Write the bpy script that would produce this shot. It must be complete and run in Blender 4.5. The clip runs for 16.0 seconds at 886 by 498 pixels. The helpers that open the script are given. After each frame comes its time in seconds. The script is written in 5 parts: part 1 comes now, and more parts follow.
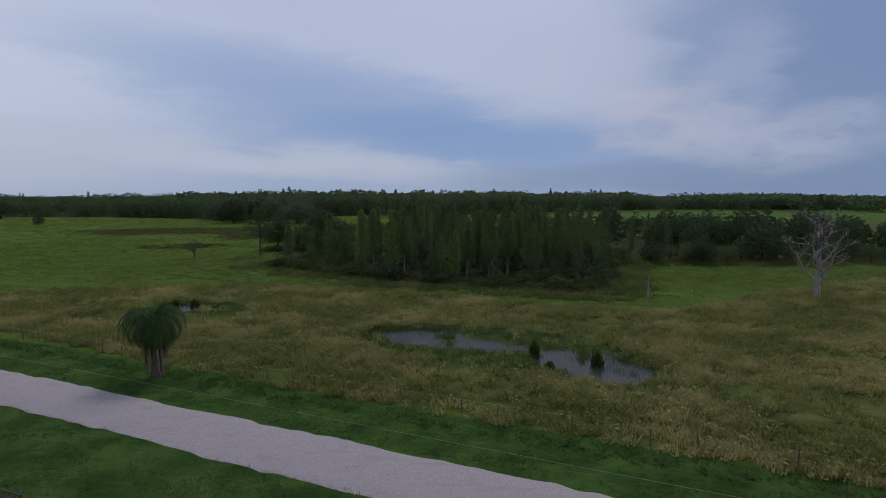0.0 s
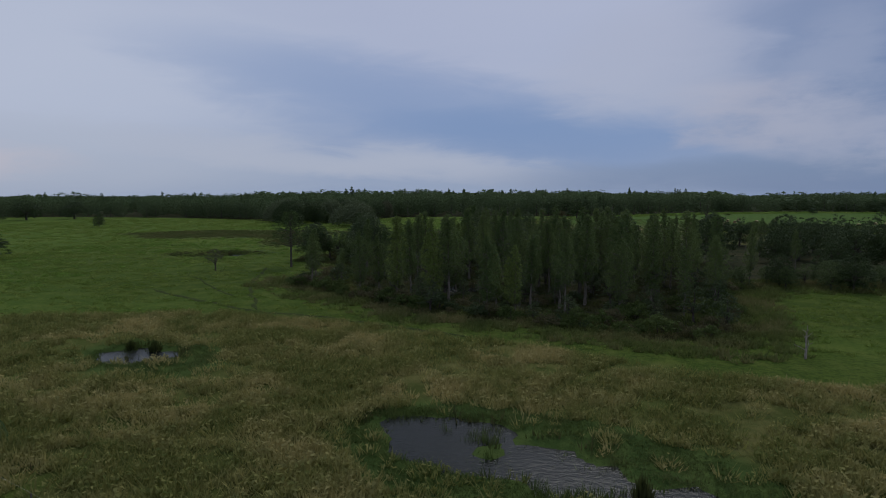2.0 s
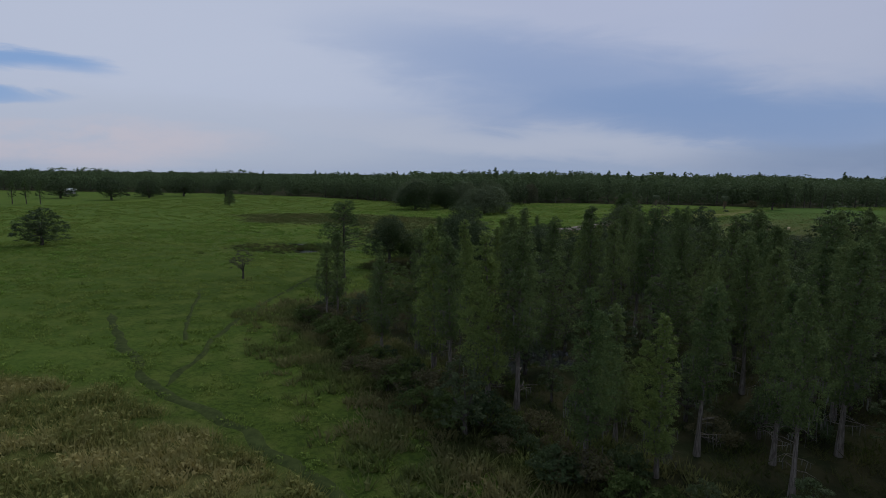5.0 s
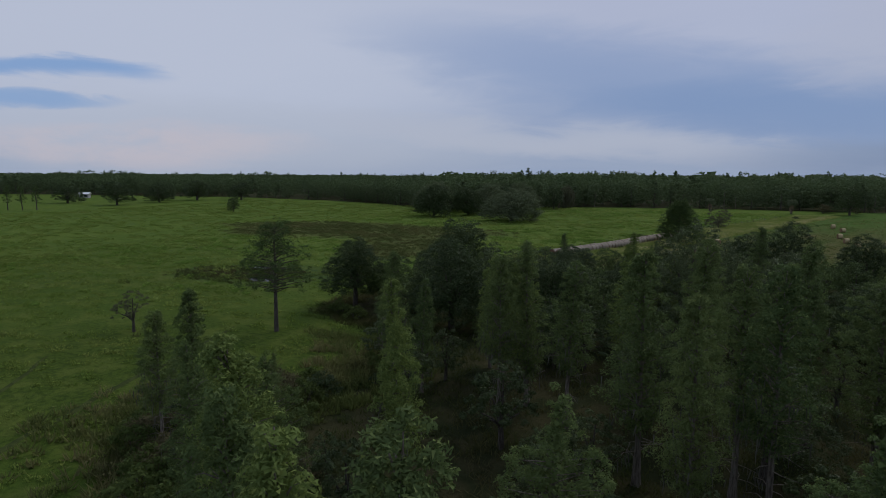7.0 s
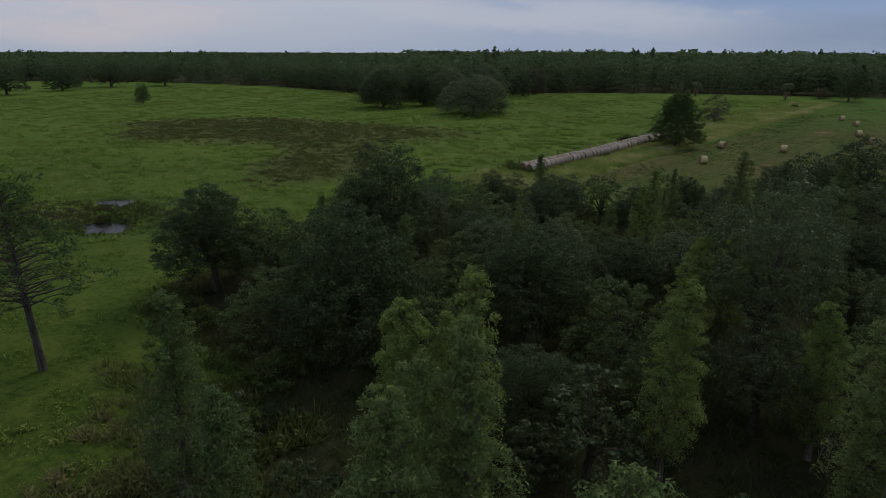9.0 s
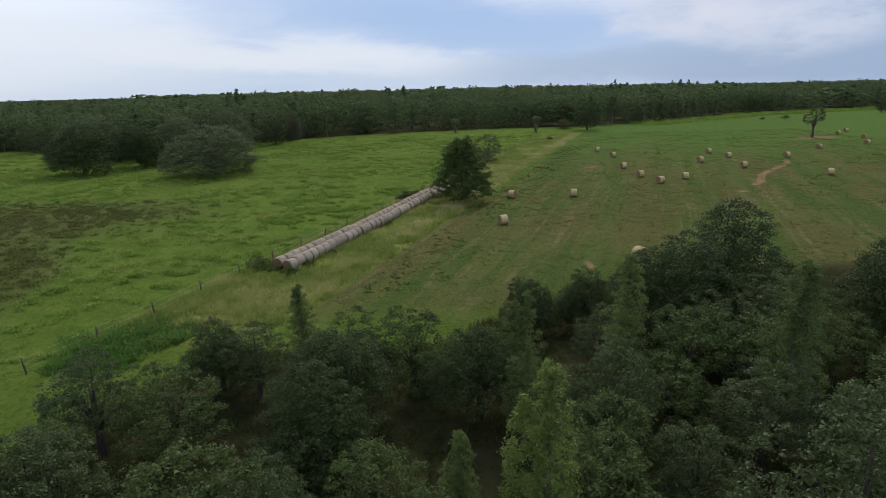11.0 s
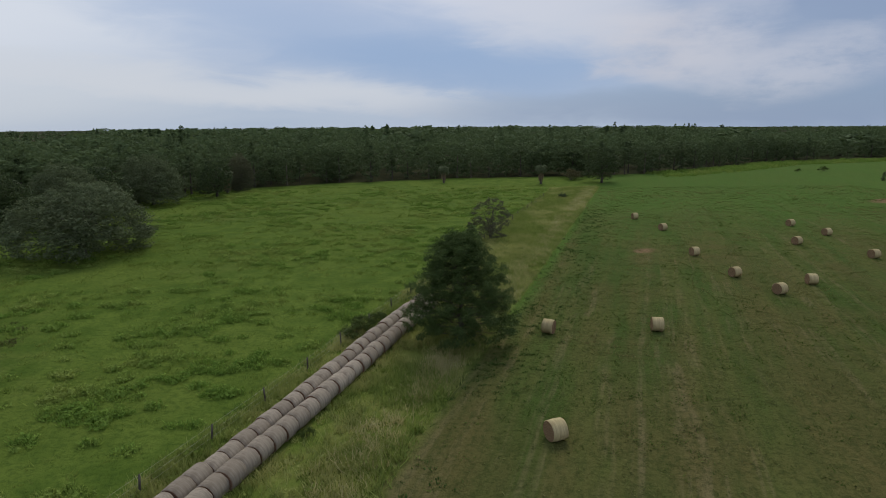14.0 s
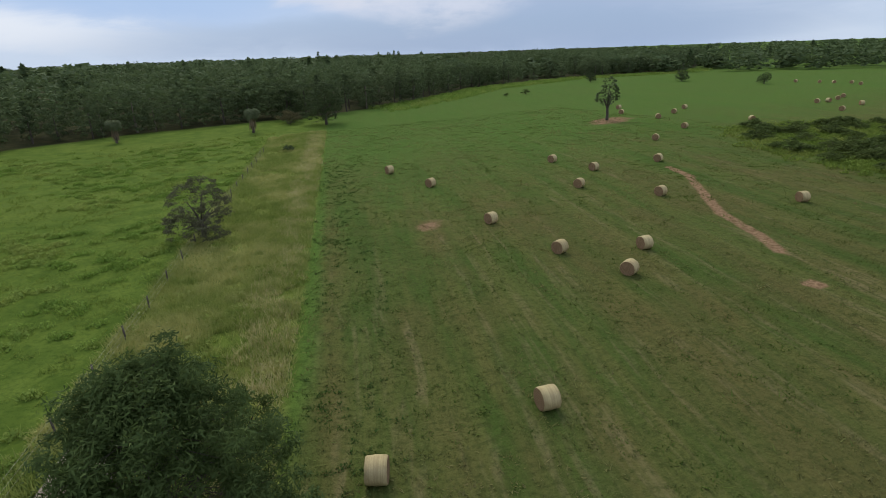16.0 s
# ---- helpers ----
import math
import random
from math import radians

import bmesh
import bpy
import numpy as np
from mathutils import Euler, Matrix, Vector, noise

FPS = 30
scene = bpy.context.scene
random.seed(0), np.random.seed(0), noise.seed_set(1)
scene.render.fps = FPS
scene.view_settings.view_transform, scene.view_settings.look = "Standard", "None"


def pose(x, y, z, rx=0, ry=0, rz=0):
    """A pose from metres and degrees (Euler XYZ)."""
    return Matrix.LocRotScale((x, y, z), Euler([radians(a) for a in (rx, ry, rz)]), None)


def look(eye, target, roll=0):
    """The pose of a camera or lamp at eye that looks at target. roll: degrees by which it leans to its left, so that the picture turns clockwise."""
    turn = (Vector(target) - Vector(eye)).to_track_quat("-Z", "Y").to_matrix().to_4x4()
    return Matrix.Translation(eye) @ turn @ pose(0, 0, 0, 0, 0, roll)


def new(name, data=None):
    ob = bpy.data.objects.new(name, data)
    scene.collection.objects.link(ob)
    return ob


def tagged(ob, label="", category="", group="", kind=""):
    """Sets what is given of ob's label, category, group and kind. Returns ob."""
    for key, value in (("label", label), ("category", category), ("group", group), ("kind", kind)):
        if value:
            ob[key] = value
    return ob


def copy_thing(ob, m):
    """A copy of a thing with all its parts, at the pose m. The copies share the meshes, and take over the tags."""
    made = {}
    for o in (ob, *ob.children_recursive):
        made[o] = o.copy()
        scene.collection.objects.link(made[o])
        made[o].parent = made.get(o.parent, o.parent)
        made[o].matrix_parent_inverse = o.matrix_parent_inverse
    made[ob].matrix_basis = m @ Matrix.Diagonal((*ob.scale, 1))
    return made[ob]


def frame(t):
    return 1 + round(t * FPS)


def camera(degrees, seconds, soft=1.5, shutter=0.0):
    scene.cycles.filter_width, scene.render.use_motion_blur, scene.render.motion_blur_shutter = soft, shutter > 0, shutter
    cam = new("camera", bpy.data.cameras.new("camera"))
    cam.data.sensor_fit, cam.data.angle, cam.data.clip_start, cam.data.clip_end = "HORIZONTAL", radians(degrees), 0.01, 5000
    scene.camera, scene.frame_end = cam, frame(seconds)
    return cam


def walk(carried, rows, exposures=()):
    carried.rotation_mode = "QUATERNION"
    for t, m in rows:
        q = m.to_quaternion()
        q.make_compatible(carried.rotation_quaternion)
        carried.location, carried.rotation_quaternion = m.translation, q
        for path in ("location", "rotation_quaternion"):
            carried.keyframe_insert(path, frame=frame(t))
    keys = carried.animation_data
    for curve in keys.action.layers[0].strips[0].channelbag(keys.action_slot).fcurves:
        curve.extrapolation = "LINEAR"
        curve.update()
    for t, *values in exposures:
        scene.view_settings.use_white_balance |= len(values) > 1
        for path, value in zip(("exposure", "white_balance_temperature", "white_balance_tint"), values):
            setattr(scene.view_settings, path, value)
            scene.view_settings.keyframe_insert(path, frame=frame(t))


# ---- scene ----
cam = camera(75.8, 16.0, 0.65)
PATH = [
    (0, (-1.092, 0.09, 13.748), (-1.075, 2.081, 13.555), 0.00),
    (0.5, (-0.645, 5.043, 13.795), (-0.661, 7.033, 13.604), 0.00),
    (1, (-0.147, 10.386, 13.94), (-0.19, 12.377, 13.748), -0.10),
    (1.5, (0.423, 16.196, 13.875), (0.298, 18.183, 13.687), 0.00),
    (2, (0.934, 22.204, 14.227), (0.703, 24.18, 14.032), -0.04),
    (2.5, (1.448, 28.389, 14.401), (1.144, 30.355, 14.200), -0.08),
    (3, (1.901, 34.487, 14.501), (1.528, 36.439, 14.291), 0.08),
    (3.5, (2.243, 40.909, 14.532), (1.811, 42.848, 14.311), 0.15),
    (4, (2.453, 47.543, 14.578), (1.925, 49.456, 14.341), 0.21),
    (4.5, (2.409, 54.138, 14.495), (1.75, 56.008, 14.248), 0.38),
    (4.7, (2.303, 56.747, 14.59), (1.595, 58.599, 14.335), 0.57),
    (6.8, (-1.414, 84.286, 15.272), (-2.309, 86.053, 15.006), 0.36),
    (7, (-2.259, 86.722, 15.453), (-3.151, 88.49, 15.188), 0.45),
    (7.5, (-3.996, 92.657, 15.928), (-4.888, 94.425, 15.661), 0.42),
    (8, (-5.602, 98.866, 16.289), (-6.51, 100.626, 16.021), 0.38),
    (8.5, (-7.612, 104.835, 16.688), (-8.505, 106.577, 16.285), 0.35),
    (9, (-9.841, 111.107, 16.858), (-10.587, 112.838, 16.197), 0.25),
    (9.5, (-11.797, 117.363, 16.94), (-12.304, 119.128, 16.151), -0.05),
    (10, (-13.037, 123.82, 17.072), (-13.301, 125.651, 16.314), -0.57),
    (10.2, (-13.522, 126.536, 17.14), (-13.713, 128.392, 16.424), -1.10),
    (12.3, (-15.868, 155.169, 17.929), (-15.79, 157.121, 17.504), -0.65),
    (12.5, (-15.86, 157.799, 18.065), (-15.796, 159.75, 17.638), -0.55),
    (13, (-15.463, 164.82, 18.185), (-15.417, 166.773, 17.763), -0.65),
    (13.5, (-15.16, 171.883, 18.311), (-15.119, 173.835, 17.886), -0.35),
    (14, (-14.892, 179.077, 18.298), (-14.849, 181.029, 17.871), -0.35),
    (14.5, (-14.33, 186.321, 18.284), (-14.234, 188.266, 17.836), -0.55),
    (15, (-13.615, 193.313, 18.178), (-13.282, 195.222, 17.688), -1.13),
    (15.5, (-12.889, 200.529, 18.144), (-12.243, 202.332, 17.574), -1.62),
    (16, (-11.756, 207.645, 18.095), (-10.823, 209.283, 17.434), -2.10),
]
EXPOSURE = [(0, -0.04, 6350, 9), (1, -0.14, 6350, 9), (2, -0.2, 6350, 9), (4.7, -0.14, 6350, 9), (7.5, -0.15, 6500, 9), (8.5, -0.28, 6700, 8), (9, -0.12, 6700, 8), (9.5, 0.4, 6900, 8), (10, 0.85, 7000, 6), (12.3, 0.42, 7150, 5), (14.5, 0.32, 7150, 5), (15.5, 0.4, 7150, 5), (16, 0.75, 7150, 5)]
walk(cam, [(t, look(e, g, r)) for t, e, g, r in PATH], EXPOSURE)

# ---- world and light ----
SUN_EL, SUN_AZ = 46.0, 12.0
world = bpy.data.worlds.new("world")
scene.world = world
world.use_nodes = True


class N:
    """Short way to write node graphs."""

    def __init__(self, tree, clear=True):
        self.t = tree
        if clear:
            tree.nodes.clear()

    def add(self, kind, **props):
        n = self.t.nodes.new(kind)
        for k, v in props.items():
            if k == "op":
                n.operation = v
            elif k == "blend":
                n.blend_type = v
            elif k == "dtype":
                n.data_type = v
            elif k == "attr":
                n.attribute_name = v
        return n

    def link(self, a, b):
        self.t.links.new(a, b)

    def put(self, sock, v):
        if isinstance(v, bpy.types.NodeSocket):
            self.t.links.new(v, sock)
        elif isinstance(v, (tuple, list)) and len(v) == 3 and sock.type == "RGBA":
            sock.default_value = (*v, 1)
        else:
            sock.default_value = v

    def math(self, op, a, b=0.0, clamp=False):
        n = self.add("ShaderNodeMath", op=op)
        n.use_clamp = clamp
        self.put(n.inputs[0], a)
        self.put(n.inputs[1], b)
        return n.outputs[0]

    def mix(self, f, a, b, blend="MIX"):
        n = self.add("ShaderNodeMix", dtype="RGBA", blend=blend)
        self.put(n.inputs[0], f)
        self.put(n.inputs[6], a)
        self.put(n.inputs[7], b)
        return n.outputs[2]

    def noise(self, vec, scale, detail=4.0, rough=0.55, dist=0.0):
        n = self.add("ShaderNodeTexNoise")
        if vec is not None:
            self.put(n.inputs["Vector"], vec)
        n.inputs["Scale"].default_value = scale
        n.inputs["Detail"].default_value = detail
        n.inputs["Roughness"].default_value = rough
        n.inputs["Distortion"].default_value = dist
        return n.outputs[0]

    def ramp(self, f, lo, hi, smooth=True):
        n = self.add("ShaderNodeMapRange")
        n.interpolation_type = "SMOOTHSTEP" if smooth else "LINEAR"
        self.put(n.inputs[0], f)
        n.inputs[1].default_value, n.inputs[2].default_value = lo, hi
        return n.outputs[0]

    def vec(self, v, scale=(1, 1, 1), loc=(0, 0, 0), rot=(0, 0, 0)):
        n = self.add("ShaderNodeMapping")
        self.put(n.inputs[0], v)
        n.inputs[1].default_value, n.inputs[2].default_value, n.inputs[3].default_value = loc, [radians(a) for a in rot], scale
        return n.outputs[0]


g = N(world.node_tree)
geo = g.add("ShaderNodeTexCoord")
sep = g.add("ShaderNodeSeparateXYZ")
g.link(geo.outputs["Generated"], sep.inputs[0])
sky = g.add("ShaderNodeTexSky")
sky.sky_type, sky.sun_disc = "NISHITA", False
sky.sun_elevation, sky.sun_rotation = radians(SUN_EL), radians(SUN_AZ)
up = g.math("MAXIMUM", sep.outputs[2], 0.0)
flat = g.math("ADD", up, 0.22)
cmb = g.add("ShaderNodeCombineXYZ")
g.link(g.math("DIVIDE", sep.outputs[0], flat), cmb.inputs[0])
g.link(g.math("DIVIDE", sep.outputs[1], flat), cmb.inputs[1])
plane = g.vec(cmb.outputs[0], (0.16, 0.42, 1.0), (0.35, 0.2, 0.0), (0, 0, -14))
big = g.noise(plane, 0.8, 3.0, 0.5, 0.4)
fine = g.noise(plane, 2.6, 6.0, 0.62, 0.3)
soft_n = g.noise(g.vec(geo.outputs["Generated"], (1, 1, 3.0)), 3.0, 4.0, 0.55)
jag = g.noise(g.vec(geo.outputs["Generated"], (1, 1, 2.6)), 11.0, 6.0, 0.62)
# bearing and height above the horizon in degrees, wavered so that the cloud's edges are not smooth
side = g.math("MULTIPLY", g.math("ARCTAN2", sep.outputs[0], sep.outputs[1]), 57.3)
side = g.math("ADD", side, g.math("MULTIPLY", g.math("SUBTRACT", soft_n, 0.5), 6.0))
high = g.math("MULTIPLY", g.math("ARCSINE", sep.outputs[2]), 57.3)
wisp = g.noise(g.vec(geo.outputs["Generated"], (1, 1, 4.5), (0.3, 0.1, 0.2)), 6.0, 6.0, 0.6, 0.6)
side = g.math("ADD", side, g.math("MULTIPLY", g.math("SUBTRACT", wisp, 0.5), 7.0))
wav = g.math("ADD", g.math("MULTIPLY", g.math("SUBTRACT", soft_n, 0.5), 3.0), g.math("MULTIPLY", g.math("SUBTRACT", wisp, 0.5), 2.2))
high = g.math("ADD", high, wav)


def cloud_at(under, az, el, waz, wel, col, strength, slope=0.0, ragged=0.0):
    """Lays one soft bank of cloud, or a gap of blue, over the sky."""
    da = g.math("DIVIDE", g.math("SUBTRACT", side, az), waz)
    e0 = g.math("SUBTRACT", g.math("SUBTRACT", high, el), g.math("MULTIPLY", g.math("SUBTRACT", side, az), slope))
    de = g.math("DIVIDE", e0, wel)
    r = g.math("ADD", g.math("MULTIPLY", da, da), g.math("MULTIPLY", de, de))
    m = g.math("SUBTRACT", 1.0, g.ramp(r, 0.0, 1.7))
    if ragged:
        m = g.math("MULTIPLY", m, g.ramp(jag, 0.5 - ragged, 0.5 + ragged * 0.4))
    return g.mix(g.math("MULTIPLY", m, strength), under, col)


cloud = g.mix(g.ramp(up, 0.0, 0.09), (0.285, 0.375, 0.54), (0.34, 0.405, 0.575))
cloud = g.mix(g.ramp(up, 0.07, 0.30), cloud, (0.405, 0.455, 0.63))
cov = g.ramp(g.math("ADD", g.math("MULTIPLY", big, 0.72), g.math("MULTIPLY", fine, 0.28)), 0.36, 0.64)
cloud = g.mix(g.math("MULTIPLY", g.math("SUBTRACT", 1.0, cov), 0.45), cloud, (0.265, 0.345, 0.55))
cloud = g.mix(g.math("MULTIPLY", cov, 0.35), cloud, (0.48, 0.52, 0.665))
cloud = cloud_at(cloud, 2, 18, 28, 8, (0.50, 0.535, 0.69), 0.7)
cloud = cloud_at(cloud, -52, 12, 34, 10, (0.575, 0.615, 0.745), 0.8)
cloud = cloud_at(cloud, -50, 2.5, 30, 4.0, (0.47, 0.51, 0.62), 0.55)
cloud = cloud_at(cloud, -6, 8.0, 26, 4.2, (0.215, 0.315, 0.55), 0.66, -0.17)
cloud = cloud_at(cloud, 4, 5.4, 16, 2.6, (0.185, 0.29, 0.525), 0.7, -0.08)
cloud = cloud_at(cloud, 42, 12, 24, 15, (0.165, 0.235, 0.415), 0.92)
cloud = cloud_at(cloud, 13, 11.5, 9, 5.0, (0.455, 0.485, 0.62), 0.65)
cloud = cloud_at(cloud, -17, 3.5, 21, 1.5, (0.47, 0.505, 0.625), 0.7, -0.085)
cloud = cloud_at(cloud, 32, 1.4, 30, 1.9, (0.165, 0.245, 0.42), 0.85)
cloud = cloud_at(cloud, 21.5, 6.6, 7.5, 3.0, (0.50, 0.485, 0.575), 0.5, -0.10, 0.34)
cloud = cloud_at(cloud, 32, 4.6, 6.5, 2.6, (0.40, 0.43, 0.57), 0.65, 0.10, 0.3)
cloud = cloud_at(cloud, 27, 10, 4.5, 5, (0.42, 0.455, 0.60), 0.4, 0.6, 0.3)
cloud = cloud_at(cloud, -61, 8.2, 8, 0.85, (0.22, 0.37, 0.66), 0.9)
cloud = cloud_at(cloud, -62, 5.9, 6, 0.65, (0.24, 0.385, 0.66), 0.85)
cloud = cloud_at(cloud, -57, 2.4, 16, 1.8, (0.60, 0.54, 0.60), 0.65, 0.0, 0.3)
scaled = g.add("ShaderNodeVectorMath", op="SCALE")
g.link(sky.outputs[0], scaled.inputs[0])
scaled.inputs[3].default_value = 0.08
final = g.mix(0.93, scaled.outputs[0], cloud)
bg = g.add("ShaderNodeBackground")
g.link(final, bg.inputs[0])
bg.inputs[1].default_value = 1.0
out = g.add("ShaderNodeOutputWorld")
g.link(bg.outputs[0], out.inputs[0])

sun_data = bpy.data.lights.new("sun", "SUN")
sun_data.energy, sun_data.angle, sun_data.color = 1.2, radians(25), (1.0, 0.96, 0.90)
sun = new("sun", sun_data)
az = radians(SUN_AZ)
sun.matrix_world = look((0, 0, 60), (0 - 40 * math.sin(az), 0 - 40 * math.cos(az), 60 - 40 * math.tan(radians(SUN_EL))))


# ---- materials ----
def material(name, build, rough=0.9, spec=0.15, bump=None, metal=0.0):
    """build(g) gives the base colour socket or a colour; bump(g) gives a height and its distance in metres."""
    m = bpy.data.materials.new(name)
    m.use_nodes = True
    n = N(m.node_tree)
    b = n.add("ShaderNodeBsdfPrincipled")
    o = n.add("ShaderNodeOutputMaterial")
    n.link(b.outputs[0], o.inputs[0])
    n.put(b.inputs["Base Color"], build(n))
    b.inputs["Roughness"].default_value = rough
    b.inputs["Specular IOR Level"].default_value = spec
    b.inputs["Metallic"].default_value = metal
    if bump:
        h, d = bump(n)
        k = n.add("ShaderNodeBump")
        k.inputs["Distance"].default_value = d
        n.link(h, k.inputs["Height"])
        n.link(k.outputs[0], b.inputs["Normal"])
    return m


def where(n):
    return n.add("ShaderNodeNewGeometry").outputs["Position"]


def inside(n):
    return n.add("ShaderNodeTexCoord").outputs["Object"]


def isle(n):
    return n.add("ShaderNodeNewGeometry").outputs["Random Per Island"]


def self_random(n):
    return n.add("ShaderNodeObjectInfo").outputs["Random"]


def thin(m, share):
    """Lets part of the light through, as leaves and grass blades do."""
    n = N(m.node_tree, False)
    principled = next(x for x in n.t.nodes if x.type == "BSDF_PRINCIPLED")
    end = next(x for x in n.t.nodes if x.type == "OUTPUT_MATERIAL")
    glow_through = n.add("ShaderNodeBsdfTranslucent")
    n.link(principled.inputs["Base Color"].links[0].from_socket, glow_through.inputs[0])
    both = n.add("ShaderNodeMixShader")
    both.inputs[0].default_value = share
    n.link(principled.outputs[0], both.inputs[1])
    n.link(glow_through.outputs[0], both.inputs[2])
    n.link(both.outputs[0], end.inputs[0])
    return m


def leaf_material(name, dark, light, tip, spec=0.08, rough=0.75, tones=False, vary=0.4):
    """Leaves: every leaf has a shade of its own, every tree a tone, and young growth is paler."""

    def col(n):
        c = n.mix(n.ramp(isle(n), 0.0, 1.0, False), dark, light)
        c = n.mix(n.math("MULTIPLY", n.ramp(isle(n), 0.80, 1.0), 0.7), c, tip)
        patch = n.noise(where(n), 0.5, 2.0)
        c = n.mix(n.ramp(patch, 0.35, 0.7), c, n.mix(0.45, c, light))
        if tones:
            kind = n.noise(n.vec(where(n), (1, 1, 0.15)), 0.11, 2.0, 0.6)
            c = n.mix(n.ramp(kind, 0.36, 0.64), n.mix(0.35, c, dark), n.mix(0.25, c, tip))
        return n.mix(n.math("MULTIPLY", self_random(n), vary), c, n.mix(0.5, c, tip))

    return thin(material(name, col, rough, spec), 0.35)


LEAF_CYPRESS = leaf_material("cypress_leaves", (0.056, 0.090, 0.030), (0.116, 0.166, 0.054), (0.240, 0.285, 0.090), vary=0.8)
LEAF_YOUNG = leaf_material("young_cypress_leaves", (0.092, 0.140, 0.036), (0.175, 0.235, 0.060), (0.320, 0.370, 0.105))
LEAF_OAK = leaf_material("oak_leaves", (0.032, 0.050, 0.019), (0.060, 0.088, 0.030), (0.105, 0.140, 0.050), 0.14, 0.55)
LEAF_BAY = leaf_material("bay_leaves", (0.042, 0.064, 0.022), (0.078, 0.110, 0.036), (0.150, 0.175, 0.076), 0.22, 0.5)
LEAF_FILL = leaf_material("swamp_tree_leaves", (0.046, 0.076, 0.022), (0.094, 0.132, 0.042), (0.170, 0.205, 0.070), 0.12, 0.6)
LEAF_SAGE = leaf_material("grey_oak_leaves", (0.078, 0.104, 0.050), (0.140, 0.168, 0.084), (0.195, 0.215, 0.120))
LEAF_RUSSET = leaf_material("brownish_oak_leaves", (0.072, 0.080, 0.042), (0.125, 0.126, 0.070), (0.170, 0.160, 0.098))
LEAF_PINE = leaf_material("pine_needles", (0.048, 0.080, 0.026), (0.090, 0.132, 0.040), (0.140, 0.185, 0.062))
# paler and bluer than the oaks: mild distance haze put into the leaf colour
LEAF_HAZY_FOREST = leaf_material("hazy_forest_leaves", (0.050, 0.076, 0.036), (0.098, 0.132, 0.056), (0.150, 0.184, 0.080))
LEAF_CANOPY = leaf_material("forest_canopy", (0.068, 0.102, 0.044), (0.100, 0.142, 0.058), (0.128, 0.168, 0.070), tones=True)
LEAF_SHRUB = leaf_material("shrub_leaves", (0.046, 0.074, 0.018), (0.090, 0.126, 0.032), (0.145, 0.170, 0.052))
LEAF_BROWN = leaf_material("dry_shrub_leaves", (0.066, 0.064, 0.030), (0.118, 0.108, 0.050), (0.165, 0.145, 0.070))
LEAF_PALM = leaf_material("palm_leaves", (0.034, 0.066, 0.020), (0.066, 0.112, 0.032), (0.115, 0.150, 0.052), 0.1, 0.7)
MOSS = material("spanish_moss", lambda n: n.mix(isle(n), (0.085, 0.085, 0.065), (0.165, 0.16, 0.125)), 1.0, 0.05)


DEAD_FROND = material("dead_palm_fronds", lambda n: n.mix(isle(n), (0.12, 0.088, 0.056), (0.32, 0.24, 0.155)), 1.0, 0.05)


def bark_material(name, a, b):
    return material(
        name,
        lambda n: n.mix(n.ramp(n.noise(n.vec(inside(n), (6, 6, 0.8)), 2.5, 5.0, 0.65), 0.35, 0.65), a, b),
        0.95,
        0.1,
        lambda n: (n.noise(n.vec(inside(n), (9, 9, 1.2)), 3.0, 5.0), 0.03),
    )


BARK_PALE = bark_material("pale_cypress_bark", (0.100, 0.084, 0.064), (0.230, 0.200, 0.160))
BARK_DARK = bark_material("dark_bark", (0.045, 0.038, 0.030), (0.12, 0.105, 0.085))
BARK_GREY = bark_material("weathered_grey_wood", (0.20, 0.165, 0.135), (0.42, 0.365, 0.31))
POST_WOOD = bark_material("old_post_wood", (0.06, 0.05, 0.042), (0.15, 0.13, 0.11))


def blade_material(name, low, high, dry):
    def col(n):
        c = n.mix(isle(n), low, high)
        patch = n.noise(where(n), 0.11, 4.0, 0.6)
        c = n.mix(n.math("MULTIPLY", n.ramp(patch, 0.42, 0.66), 0.75), c, dry)
        clump = n.noise(where(n), 0.55, 3.0, 0.6)
        return n.mix(n.math("MULTIPLY", n.ramp(clump, 0.50, 0.68), 0.6), c, low)

    return thin(material(name, col, 0.9, 0.08), 0.4)


BLADE_MARSH = blade_material("marsh_grass_blades", (0.120, 0.145, 0.036), (0.290, 0.275, 0.086), (0.470, 0.385, 0.160))
BLADE_PASTURE = blade_material("pasture_blades", (0.122, 0.185, 0.034), (0.198, 0.265, 0.052), (0.245, 0.280, 0.072))
BLADE_TUSSOCK = blade_material("tussock_blades", (0.125, 0.215, 0.038), (0.225, 0.330, 0.066), (0.310, 0.360, 0.095))
BLADE_BROWN = blade_material("brown_weed_blades", (0.080, 0.102, 0.028), (0.124, 0.140, 0.044), (0.150, 0.140, 0.054))
BLADE_ROUGH = blade_material("rough_strip_blades", (0.140, 0.200, 0.044), (0.320, 0.365, 0.100), (0.450, 0.425, 0.165))
BLADE_STRAW = blade_material("straw_blades", (0.290, 0.285, 0.105), (0.500, 0.445, 0.210), (0.580, 0.510, 0.280))
BLADE_REED = blade_material("reed_blades", (0.044, 0.060, 0.017), (0.082, 0.098, 0.027), (0.115, 0.10, 0.045))
BLADE_VERGE = blade_material("verge_blades", (0.040, 0.085, 0.020), (0.085, 0.145, 0.036), (0.120, 0.160, 0.050))
BLADE_FRINGE = blade_material("fringe_blades", (0.086, 0.116, 0.030), (0.162, 0.184, 0.054), (0.215, 0.185, 0.082))
BLADE_BRIGHT = blade_material("bright_weed_blades", (0.068, 0.145, 0.032), (0.115, 0.215, 0.046), (0.140, 0.225, 0.056))
BLADE_HAY = blade_material("stubble_blades", (0.060, 0.100, 0.020), (0.135, 0.170, 0.042), (0.250, 0.215, 0.095))
